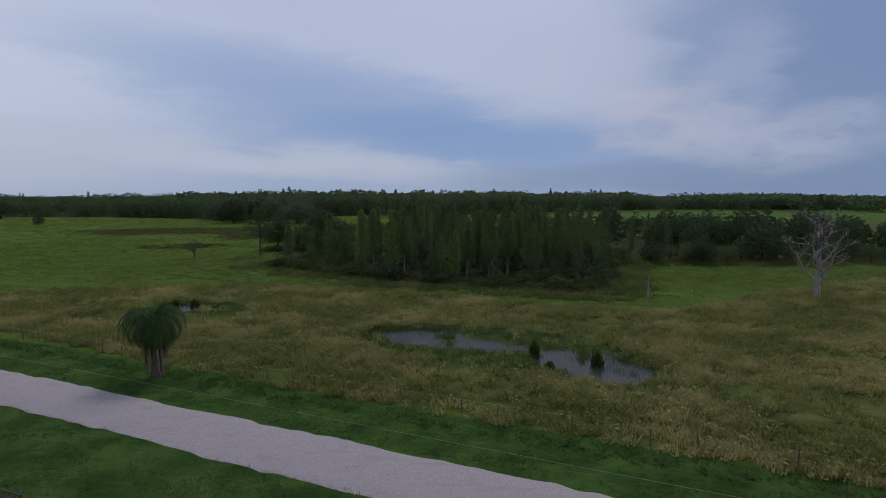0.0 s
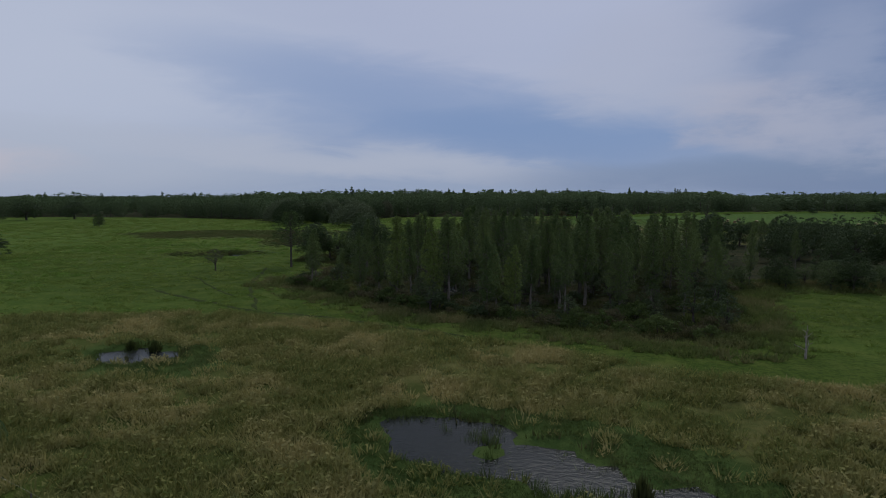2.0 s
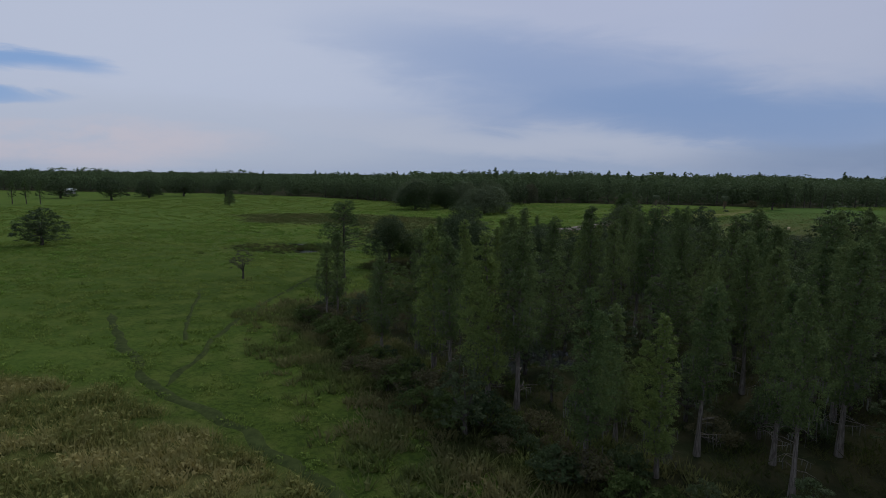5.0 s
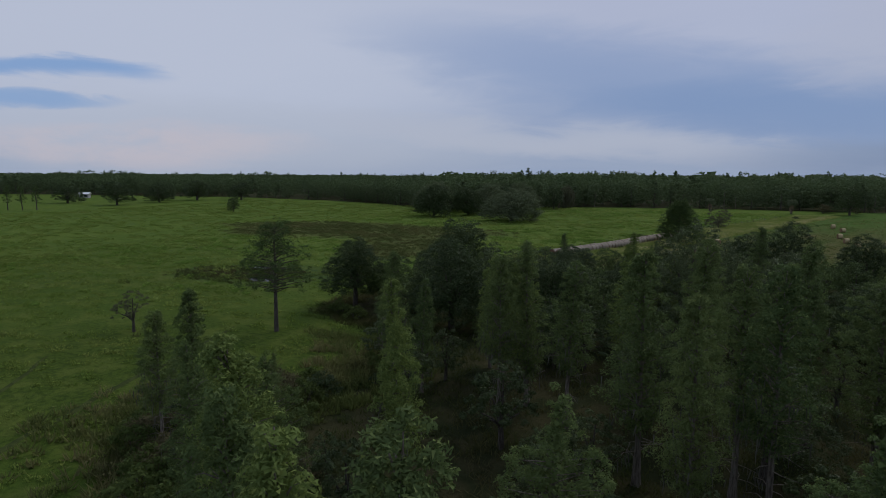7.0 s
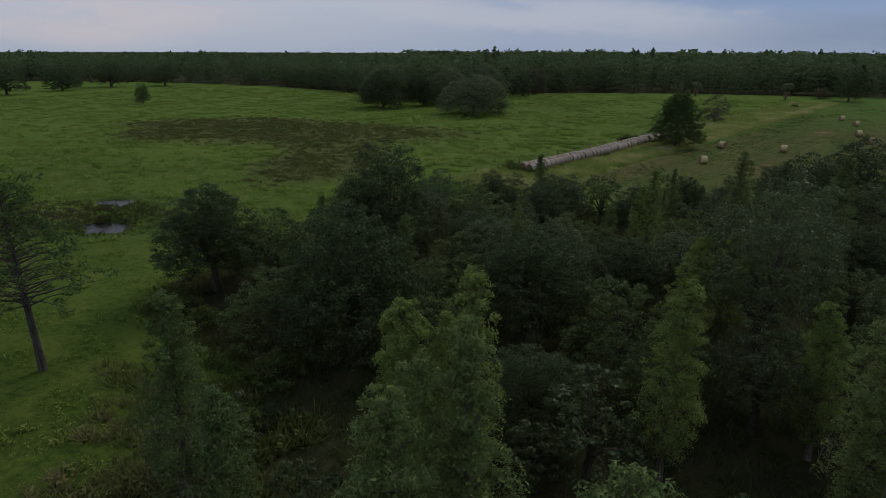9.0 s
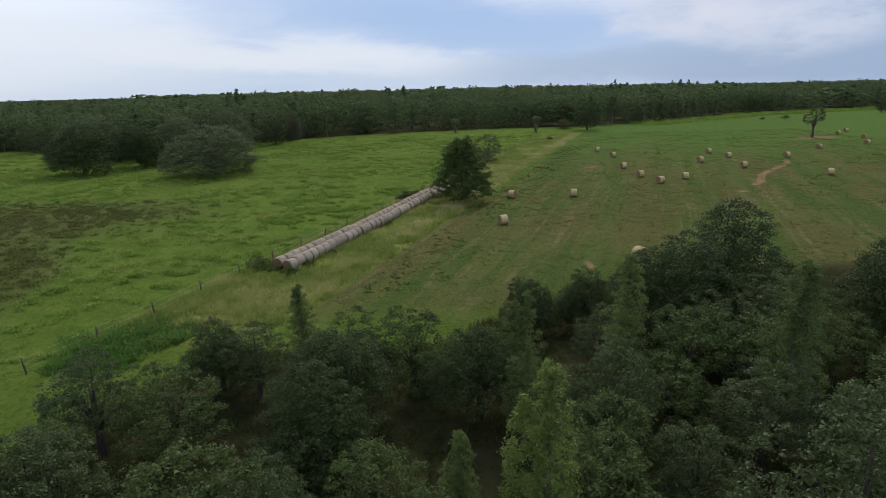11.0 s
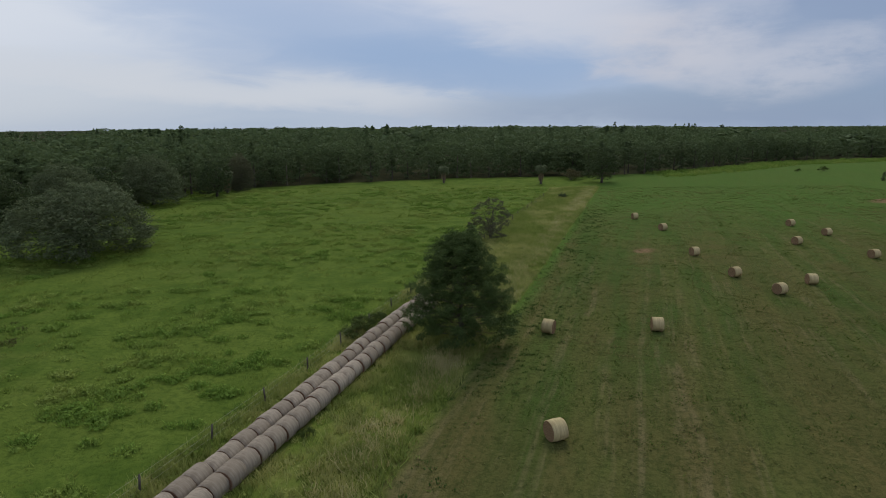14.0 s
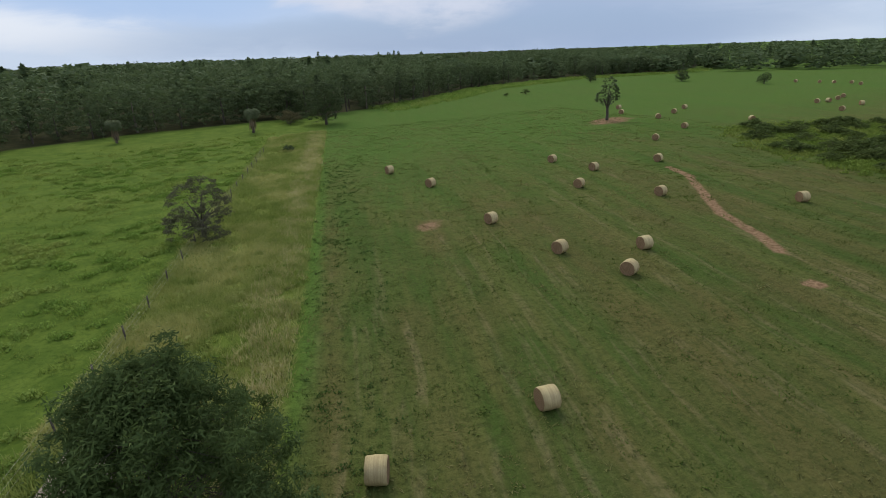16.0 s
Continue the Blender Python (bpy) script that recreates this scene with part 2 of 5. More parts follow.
BLADE_WEED = blade_material("weed_leaves", (0.062, 0.096, 0.024), (0.105, 0.142, 0.036), (0.130, 0.150, 0.050))


def ground_colour(n):
    p = where(n)
    fine_n = n.noise(p, 2.3, 5.0, 0.65)
    mid = n.noise(p, 0.33, 5.0, 0.6)
    wide = n.noise(p, 0.045, 4.0, 0.55)

    def att(name):
        return n.add("ShaderNodeAttribute", attr=name).outputs["Fac"]

    def cut(name, soft=0.25):
        a = n.math("ADD", att(name), n.math("MULTIPLY", n.math("SUBTRACT", mid, 0.5), 0.7))
        return n.ramp(a, 0.5 - soft, 0.5 + soft)

    c = n.mix(n.ramp(mid, 0.35, 0.65), (0.074, 0.120, 0.019), (0.116, 0.166, 0.029))
    c = n.mix(n.math("MULTIPLY", n.ramp(wide, 0.47, 0.64), 0.5), c, (0.130, 0.172, 0.032))
    c = n.mix(n.math("MULTIPLY", n.ramp(fine_n, 0.46, 0.64), 0.55), c, (0.044, 0.082, 0.013))
    tan = n.mix(n.ramp(mid, 0.38, 0.62), (0.072, 0.086, 0.021), (0.150, 0.142, 0.045))
    tan = n.mix(n.math("MULTIPLY", n.ramp(wide, 0.42, 0.60), 0.6), tan, (0.085, 0.110, 0.024))
    # shade put into the ground colour: dimmer greens laid over the pasture
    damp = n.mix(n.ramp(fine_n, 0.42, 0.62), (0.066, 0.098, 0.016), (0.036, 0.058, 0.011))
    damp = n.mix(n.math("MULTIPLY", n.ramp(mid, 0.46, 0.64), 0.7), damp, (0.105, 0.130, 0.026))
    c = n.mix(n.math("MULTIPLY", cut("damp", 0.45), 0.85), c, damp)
    c = n.mix(cut("marsh"), c, tan)
    rough = n.mix(n.ramp(mid, 0.4, 0.62), (0.125, 0.172, 0.032), (0.195, 0.212, 0.056))
    c = n.mix(cut("rough"), c, rough)
    # the mown hay field, with the swathes of the mower along it
    along = n.vec(p, (1, 1, 1), (0, 0, 0), (0, 0, 20.4))
    stripes = n.noise(n.vec(along, (0.30, 0.03, 1)), 1.0, 5.0, 0.65)
    swathe = n.noise(n.vec(along, (0.13, 0.012, 1), (7, 0, 0)), 1.0, 3.0, 0.6)
    hay = n.mix(n.ramp(stripes, 0.40, 0.60), (0.058, 0.092, 0.020), (0.100, 0.110, 0.031))
    brownish = n.math("ADD", n.math("MULTIPLY", swathe, 0.6), n.math("MULTIPLY", wide, 0.4))
    hay = n.mix(n.math("MULTIPLY", n.ramp(brownish, 0.45, 0.58), 0.62), hay, (0.118, 0.092, 0.036))
    hay = n.mix(n.math("MULTIPLY", n.ramp(brownish, 0.48, 0.36), 0.5), hay, (0.058, 0.106, 0.022))
    bowed = n.math("MULTIPLY", n.math("SUBTRACT", n.noise(p, 0.035, 2.0), 0.5), 3.0)
    shifted = n.add("ShaderNodeVectorMath", op="ADD")
    n.link(along, shifted.inputs[0])
    n.link(bowed, shifted.inputs[1])
    streak = n.noise(n.vec(shifted.outputs[0], (0.62, 0.008, 1), (3, 0, 0)), 1.0, 3.0, 0.75)
    worn = n.ramp(n.noise(p, 0.35, 5.0, 0.7), 0.26, 0.60)
    hay = n.mix(n.math("MULTIPLY", n.math("MULTIPLY", n.ramp(streak, 0.54, 0.68), worn), 0.42), hay, (0.235, 0.180, 0.100))
    hay = n.mix(n.math("MULTIPLY", n.ramp(fine_n, 0.48, 0.62), 0.5), hay, (0.042, 0.056, 0.015))
    comb = n.noise(n.vec(along, (2.6, 0.55, 1)), 1.0, 5.0, 0.7)
    hay = n.mix(n.math("MULTIPLY", n.ramp(comb, 0.50, 0.62), 0.45), hay, (0.046, 0.058, 0.016))
    grit = n.noise(p, 7.0, 4.0, 0.7)
    hay = n.mix(n.math("MULTIPLY", n.ramp(grit, 0.52, 0.7), 0.35), hay, (0.165, 0.155, 0.060))
    hay = n.mix(n.math("MULTIPLY", cut("lush", 0.4), 0.9), hay, n.mix(n.ramp(fine_n, 0.42, 0.6), (0.088, 0.160, 0.030), (0.058, 0.108, 0.021)))
    c = n.mix(cut("hay", 0.45), c, hay)
    c = n.mix(n.math("MULTIPLY", cut("verge"), 0.9), c, n.mix(n.ramp(mid, 0.35, 0.65), (0.026, 0.060, 0.013), (0.060, 0.112, 0.024)))
    brown = n.mix(n.ramp(mid, 0.35, 0.65), (0.064, 0.078, 0.023), (0.096, 0.098, 0.034))
    c = n.mix(n.math("MULTIPLY", cut("brown", 0.4), 0.85), c, brown)
    wet = n.mix(n.ramp(mid, 0.4, 0.6), (0.050, 0.082, 0.020), (0.078, 0.112, 0.028))
    c = n.mix(cut("wet"), c, wet)
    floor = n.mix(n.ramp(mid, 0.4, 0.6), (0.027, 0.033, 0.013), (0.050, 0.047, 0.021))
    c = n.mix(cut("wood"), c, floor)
    sand = n.mix(n.ramp(fine_n, 0.35, 0.65), (0.165, 0.100, 0.054), (0.285, 0.185, 0.105))
    c = n.mix(cut("sand", 0.2), c, sand)
    return c


GROUND = material(
    "pasture_ground", ground_colour, 1.0, 0.03,
    lambda n: (n.math("ADD", n.noise(where(n), 2.6, 6.0, 0.7), n.math("MULTIPLY", n.noise(where(n), 0.5, 3.0), 1.4)), 0.22),
)
ROAD = material(
    "pale_shell_road",
    lambda n: n.mix(
        n.math("MULTIPLY", n.ramp(n.noise(n.vec(where(n), (0.5, 1.2, 1), (0, 0, 0), (0, 0, 24)), 0.9, 5.0, 0.6), 0.5, 0.72), 0.5),
        n.mix(n.ramp(n.noise(where(n), 9.0, 4.0, 0.7), 0.3, 0.7), (0.30, 0.255, 0.245), (0.40, 0.345, 0.33)),
        (0.26, 0.225, 0.21),
    ),
    0.95, 0.1, lambda n: (n.noise(where(n), 14.0, 4.0, 0.7), 0.02),
)
WATER = material("pond_water", lambda n: (0.016, 0.018, 0.013), 0.24, 0.1, lambda n: (n.noise(n.vec(where(n), (1, 1.6, 1)), 2.2, 4.0), 0.03))


def bale_wrap(name, a, b, c2):
    def col(n):
        p = inside(n)
        rings = n.noise(n.vec(p, (14, 0.6, 0.6)), 1.0, 4.0, 0.6)
        base = n.mix(n.ramp(rings, 0.35, 0.65), a, b)
        stain = n.noise(n.vec(p, (1.2, 1.5, 1.5)), 1.0, 4.0, 0.6)
        base = n.mix(n.math("MULTIPLY", n.ramp(stain, 0.46, 0.66), 0.75), base, c2)
        return n.mix(n.math("MULTIPLY", self_random(n), 0.55), base, c2)

    return material(name, col, 0.9, 0.12, lambda n: (n.noise(n.vec(inside(n), (30, 5, 5)), 1.0, 5.0, 0.7), 0.03))


def bale_end(name, a, b):
    def col(n):
        w = n.add("ShaderNodeTexWave")
        w.wave_type, w.rings_direction = "RINGS", "X"
        n.link(inside(n), w.inputs[0])
        w.inputs["Scale"].default_value, w.inputs["Distortion"].default_value, w.inputs["Detail"].default_value = 3.2, 3.0, 3.0
        return n.mix(w.outputs[1], a, b)

    return material(name, col, 1.0, 0.05, lambda n: (n.noise(inside(n), 22.0, 4.0, 0.7), 0.04))


WRAP_NEW = bale_wrap("fresh_hay_wrap", (0.41, 0.33, 0.170), (0.55, 0.455, 0.245), (0.33, 0.250, 0.125))
END_NEW = bale_end("fresh_hay_end", (0.17, 0.105, 0.055), (0.31, 0.205, 0.115))
WRAP_OLD = bale_wrap("weathered_hay_wrap", (0.28, 0.232, 0.172), (0.43, 0.365, 0.285), (0.165, 0.132, 0.098))
END_OLD = bale_end("weathered_hay_end", (0.15, 0.085, 0.055), (0.26, 0.155, 0.105))
WHITE_PAINT = material("white_sheet_metal", lambda n: n.mix(n.ramp(n.noise(where(n), 0.8, 4.0), 0.4, 0.7), (0.80, 0.80, 0.80), (0.66, 0.65, 0.64)), 0.5, 0.4)
GREY_WALL = material("grey_siding", lambda n: n.mix(n.noise(where(n), 1.5, 3.0), (0.30, 0.29, 0.28), (0.42, 0.41, 0.39)), 0.8, 0.2)
DARK_GLASS = material("dark_window", lambda n: (0.02, 0.022, 0.025), 0.1, 0.5)
WIRE = material("fence_wire", lambda n: n.mix(n.noise(where(n), 3.0), (0.30, 0.30, 0.20), (0.44, 0.42, 0.30)), 0.6, 0.4)


# ---- helpers for meshes ----
def mesh_from(name, verts, faces, mat_, smooth=False):
    me = bpy.data.meshes.new(name)
    verts = np.asarray(verts, dtype=np.float32).reshape(-1, 3)
    faces = np.asarray(faces, dtype=np.int32)
    k = faces.shape[1]
    me.vertices.add(len(verts))
    me.vertices.foreach_set("co", verts.ravel())
    me.loops.add(faces.size)
    me.loops.foreach_set("vertex_index", faces.ravel())
    me.polygons.add(len(faces))
    me.polygons.foreach_set("loop_start", np.arange(0, faces.size, k, dtype=np.int32))
    if smooth:
        me.polygons.foreach_set("use_smooth", np.ones(len(faces), dtype=bool))
    me.update(calc_edges=True)
    me.validate()
    me.materials.append(mat_)
    return me


def part(name, data, parent, label=""):
    ob = new(name, data)
    ob.parent = parent
    return tagged(ob, label)


def bm_mesh(name, bm, mat_, smooth=False):
    me = bpy.data.meshes.new(name)
    bm.to_mesh(me)
    bm.free()
    me.materials.append(mat_)
    if smooth:
        for f in me.polygons:
            f.use_smooth = True
    return me


class Tubes:
    """Collects tapered tubes as quads."""

    def __init__(self, sides=6):
        self.v, self.f, self.n, self.k = [], [], 0, sides

    def add(self, pts, radii):
        pts = [Vector(p) for p in pts]
        k = self.k
        for i, p in enumerate(pts):
            d = (pts[min(i + 1, len(pts) - 1)] - pts[max(i - 1, 0)]).normalized()
            a = d.orthogonal().normalized() if abs(d.z) < 0.99 else Vector((1, 0, 0))
            if abs(d.z) < 0.99:
                a = d.cross(Vector((0, 0, 1))).normalized()
            b = d.cross(a)
            for j in range(k):
                w = 2 * math.pi * j / k
                self.v.append(p + (a * math.cos(w) + b * math.sin(w)) * radii[i])
        for i in range(len(pts) - 1):
            for j in range(k):
                s = self.n + i * k
                self.f.append((s + j, s + (j + 1) % k, s + k + (j + 1) % k, s + k + j))
        self.n += len(pts) * k

    def mesh(self, name, mat_):
        return mesh_from(name, [tuple(v) for v in self.v], self.f, mat_, True)


def leaves(rng, centres, radii, count, size, flat=0.0, slim=0.6, loose=0.45, tall=0.85):
    """count leaves round each centre, in a soft ball of that radius; each a small pointed face turned at random."""
    centres = np.repeat(np.asarray(centres, float), count, axis=0)
    radii = np.repeat(np.asarray(radii, float), count)
    n = len(centres)
    d = rng.normal(size=(n, 3))
    d /= np.linalg.norm(d, axis=1)[:, None]
    d[:, 2] = np.where(d[:, 2] < -0.3, -d[:, 2] * 0.6, d[:, 2])
    r = radii * rng.uniform(0.15, 1.0, n) ** 0.55
    c = centres + d * r[:, None] * np.array((1, 1, tall))
    nor = d * 0.9 + rng.normal(size=(n, 3)) * loose + np.array((0, 0, 0.28 + flat))
    nor /= np.linalg.norm(nor, axis=1)[:, None]
    t = np.cross(nor, rng.normal(size=(n, 3)))
    t /= np.linalg.norm(t, axis=1)[:, None]
    b = np.cross(nor, t)
    s = size * rng.uniform(0.6, 1.35, n)[:, None]
    w = s * slim
    v = np.stack([c - t * s, c + t * s * 0.6 + b * w, c + t * s * 0.7 - b * w], axis=1).reshape(-1, 3)
    return v, np.arange(3 * n).reshape(-1, 3)


def heart(rng, centres, radii, count, size):
    """The dense inner foliage of a crown: fewer and larger sprays, close to the limbs."""
    k = rng.integers(0, len(centres), count)
    cc = np.asarray(centres, float)[k]
    d = rng.normal(size=(count, 3))
    d /= np.linalg.norm(d, axis=1)[:, None]
    cc = cc + d * (np.asarray(radii, float)[k] * rng.uniform(0, 1, count) ** 0.5)[:, None]
    t = rng.normal(size=(count, 3))
    t /= np.linalg.norm(t, axis=1)[:, None]
    u = np.cross(t, d)
    s = size * rng.uniform(0.6, 1.2, count)[:, None]
    v = np.stack([cc - t * s, cc + t * s * 0.6 + u * s * 0.8, cc + t * s * 0.7 - u * s * 0.8], axis=1).reshape(-1, 3)
    return v, np.arange(3 * count).reshape(-1, 3)


def join(parts):
    vs, fs, k = [], [], 0
    for v, f in parts:
        vs.append(v)
        fs.append(f + k)
        k += len(v)
    return np.concatenate(vs), np.concatenate(fs)


def strands(rng, points, length, width):
    """Hanging strands, each a thin tapered quad."""
    p = np.asarray(points, float)
    n = len(p)
    w = rng.normal(size=(n, 3)) * np.array((1, 1, 0))
    w /= np.linalg.norm(w, axis=1)[:, None]
    ln = length * rng.uniform(0.4, 1.3, n)[:, None]
    down = np.concatenate([rng.normal(size=(n, 2)) * 0.08, -np.ones((n, 1))], axis=1)
    v = np.stack([p - w * width, p + w * width, p + down * ln + w * width * 0.35, p + down * ln - w * width * 0.35], axis=1).reshape(-1, 3)
    return v, np.arange(4 * n).reshape(-1, 4)


# ---- trees: each kind once, then copies ----
def finish_tree(name, trunk, crown, label, group, extra=()):
    """A tree of parts, kept under the ground's edge of the plan until it is copied."""
    e = new(name)
    e.empty_display_size = 0.2
    part("trunk", trunk, e)
    if crown is not None:
        part("crown", crown, e)
    for nm, me, lab in extra:
        tagged(part(nm, me, e, lab), kind="stuff")
    tagged(e, label, "tree", group)
    return e


def bend(rng, h, lean=0.25, steps=6):
    a, b = rng.normal(size=2) * lean
    return [Vector((a * (i / steps) ** 1.6, b * (i / steps) ** 1.6, h * i / steps)) for i in range(steps + 1)]


def at_height(line, t):
    f = t * (len(line) - 1)
    i = min(int(f), len(line) - 2)
    return line[i].lerp(line[i + 1], f - i)


def cypress(seed, h=11.0, r=1.8, start=0.26, full=1.0, column=0.0, leaders=1, leaf=LEAF_CYPRESS, label="slender cypress with pale trunk and feathery green crown"):
    """A slender swamp cypress: bare pale stem, rising sprays of fine needles, one or more pointed tops."""
    rng = np.random.default_rng(seed)
    tb = Tubes(7)
    line = bend(rng, h)
    tb.add(line, [0.22, 0.125, 0.105, 0.085, 0.065, 0.04, 0.012])
    tops = [(0.0, 0.0, 1.0)] + [(math.cos(k * 2.3 + seed) * r * 0.55, math.sin(k * 2.3 + seed) * r * 0.55, rng.uniform(0.80, 0.96)) for k in range(leaders - 1)]
    cs, rs, moss = [], [], []
    n = int(250 * full)
    for i in range(n):
        u = ((i + rng.uniform(0, 1)) / n) ** 1.05
        ox, oy, reach = tops[i % len(tops)]
        t = start + (reach - start) * u
        w = rng.uniform(0, 2 * math.pi)
        cone = (1 - u) ** (0.54 - 0.2 * column) * min(1.0, 0.40 + u * 3.2) + 0.04
        d = r * cone * (0.72 if leaders > 1 else 1.0) * math.sqrt(rng.uniform(0.12, 1.0)) * rng.uniform(0.75, 1.12)
        lift = min(1.0, u * 2.0)
        base = at_height(line, min(t, 1)) + Vector((ox * lift, oy * lift, 0))
        c = base + Vector((math.cos(w) * d, math.sin(w) * d, rng.uniform(-0.2, 0.2) + 0.06 * d))
        cs.append(c)
        rs.append(rng.uniform(0.24, 0.46) * (1.08 - 0.5 * u))
        if i % 4 == 0:
            tb.add([at_height(line, max(t - 0.05, 0.05)), base.lerp(c, 0.6) - Vector((0, 0, 0.1)), c], [0.026, 0.016, 0.005])
        if u < 0.35 and rng.uniform() < 0.25:
            for _ in range(4):
                moss.append(c + Vector(rng.normal(size=3) * 0.3))
    # dead lower branches, some hung with moss
    for i in range(16):
        t = rng.uniform(0.10, start + 0.2)
        w = rng.uniform(0, 6.3)
        q = rng.uniform(0.7, 1.5)
        b_ = at_height(line, t)
        e_ = b_ + Vector((math.cos(w + 0.2) * q, math.sin(w + 0.2) * q, rng.uniform(-0.3, 0.25)))
        tb.add([b_, b_ + Vector((math.cos(w) * q * 0.5, math.sin(w) * q * 0.5, 0.1)), e_], [0.026, 0.017, 0.005])
        if i % 2:
            for k in range(4):
                moss.append(b_.lerp(e_, 0.4 + 0.15 * k))
    inner = [at_height(line, start + (0.95 - start) * k / 30) for k in range(31)]
    inner_r = [r * 0.45 * (1 - k / 31) ** 0.6 + 0.05 for k in range(31)]
    v, f = join([leaves(rng, cs, rs, 62, 0.072, 0.0, 0.36, 0.55, 1.25), heart(rng, inner, inner_r, int(1300 * full), 0.11)])
    crown = mesh_from("cypress_crown", v, f, leaf)
    extra = []
    if moss:
        mv, mf = strands(rng, moss, 0.5, 0.03)
        extra.append(("moss", mesh_from("hanging_moss", mv, mf, MOSS), "grey hanging moss"))
    return finish_tree("cypress_tree", tb.mesh("cypress_trunk", BARK_PALE), crown, label, "cypresses of the stand", extra)


def broadleaf(seed, h=9.0, r=4.2, leaf=LEAF_OAK, name="oak_tree", label="", group="", puffs=330, per=74, size=0.070, low=0.05, lobes=15, drop=0.52, inner=7500):
    rng = np.random.default_rng(seed)
    tb = Tubes(7)
    fork = h * 0.28
    tb.add([(0, 0, -0.1), (0.05, 0, fork * 0.5), (0, 0.05, fork)], [0.36 * h / 9, 0.27 * h / 9, 0.24 * h / 9])
    # a crown of a few large lobes, each covered with puffs of leaves
    heads = []
    for i in range(lobes):
        w = 2 * math.pi * (i * 0.382 + rng.uniform(-0.06, 0.06))
        q = rng.uniform(0.15, 1.0) if i else 0.05
        d = r * 0.62 * math.sqrt(q)
        z = h - 0.48 * r - h * drop * q + rng.uniform(-0.3, 0.2)
        heads.append((Vector((math.cos(w) * d, math.sin(w) * d, z)), r * rng.uniform(0.44, 0.58)))
    for hd, _ in heads:
        mid = Vector((hd.x * 0.45, hd.y * 0.45, fork + (hd.z - fork) * 0.55))
        tb.add([(0, 0.05, fork * 0.92), mid, hd], [0.17 * h / 9, 0.10 * h / 9, 0.03])
    cs, rs, i = [], [], 0
    while len(cs) < puffs:
        i += 1
        hd, hr = heads[i % lobes]
        d = Vector(rng.normal(size=3))
        d.normalize()
        if d.z < -0.6:
            d.z *= -0.5
        c = hd + Vector((d.x, d.y, d.z * 0.9)) * hr * rng.uniform(0.8, 1.05)
        if any((c - o).length < q * 0.74 for o, q in heads):
            continue
        c.z = min(max(c.z, h * low), h * 0.985)
        cs.append(c)
        rs.append(rng.uniform(0.36, 0.72) * r / 4.2)
    v, f = join([leaves(rng, cs, rs, per, size, 0.0, 0.62), heart(rng, [hd for hd, _ in heads], [hr * 0.84 for _, hr in heads], inner, max(0.13, size * 1.25) * r / 4.2)])
    crown = mesh_from(name + "_crown", v, f, leaf)
    return finish_tree(name, tb.mesh(name + "_trunk", BARK_DARK), crown, label, group)


def pine(seed, h=10.5, r=2.6, start=0.42, label="", puffs=70, per=60, size=0.17, limb=0.05, slim=0.28):
    rng = np.random.default_rng(seed)
    tb = Tubes(8)
    line = bend(rng, h, 0.2)
    tb.add(line, [0.24, 0.19, 0.17, 0.145, 0.11, 0.07, 0.02])
    cs, rs = [], []
    for i in range(puffs):
        t = start + (1.0 - start) * (i + rng.uniform(0, 1)) / puffs
        u = (t - start) / (1 - start)
        w = i * 2.4 + rng.uniform(-0.3, 0.3)
        d = r * (1 - 0.80 * u ** 1.9) * rng.uniform(0.4, 1.0)
        b = at_height(line, t)
        c = b + Vector((math.cos(w) * d, math.sin(w) * d, 0.12 * d + rng.uniform(-0.2, 0.2)))
        tb.add([b - Vector((0, 0, 0.25)), b.lerp(c, 0.5), c], [limb * (1.2 - u), limb * 0.6, limb * 0.2])
        for _ in range(2):
            cs.append(c + Vector(rng.normal(size=3) * 0.25))
            rs.append(rng.uniform(0.35, 0.62))
    v, f = leaves(rng, cs, rs, per // 2, size, 0.0, slim, 0.7, 1.0)
    crown = mesh_from("pine_crown", v, f, LEAF_PINE)
    return finish_tree("pine_tree", tb.mesh("pine_trunk", BARK_DARK), crown, label, "")


def shrub(seed, h=2.0, r=1.2, leaf=LEAF_SHRUB, puffs=36, per=44, size=0.072):
    rng = np.random.default_rng(seed)
    tb = Tubes(5)
    cs, rs = [], []
    for i in range(puffs):
        w, q = rng.uniform(0, 6.28), math.sqrt(rng.uniform())
        c = Vector((math.cos(w) * q * r, math.sin(w) * q * r, h * (0.92 - 0.5 * q * q) * rng.uniform(0.45, 1.0)))
        cs.append(c)
        rs.append(rng.uniform(0.22, 0.42) * (r / 1.2))
        if i % 4 == 0:
            tb.add([(0.1 * math.cos(w), 0.1 * math.sin(w), -0.05), (c.x * 0.5, c.y * 0.5, c.z * 0.6), c], [0.03, 0.02, 0.008])
    v, f = join([leaves(rng, cs, rs, per, size, 0.0, 0.6), heart(rng, cs, rs, 200, 0.13)])
    e = new("shrub")
    part("stem", tb.mesh("shrub_stem", BARK_DARK), e)
    part("foliage", mesh_from("shrub_foliage", v, f, leaf), e)
    return tagged(e, "leafy green shrub in rank undergrowth", "shrub", "shrubs of the wood's edge")


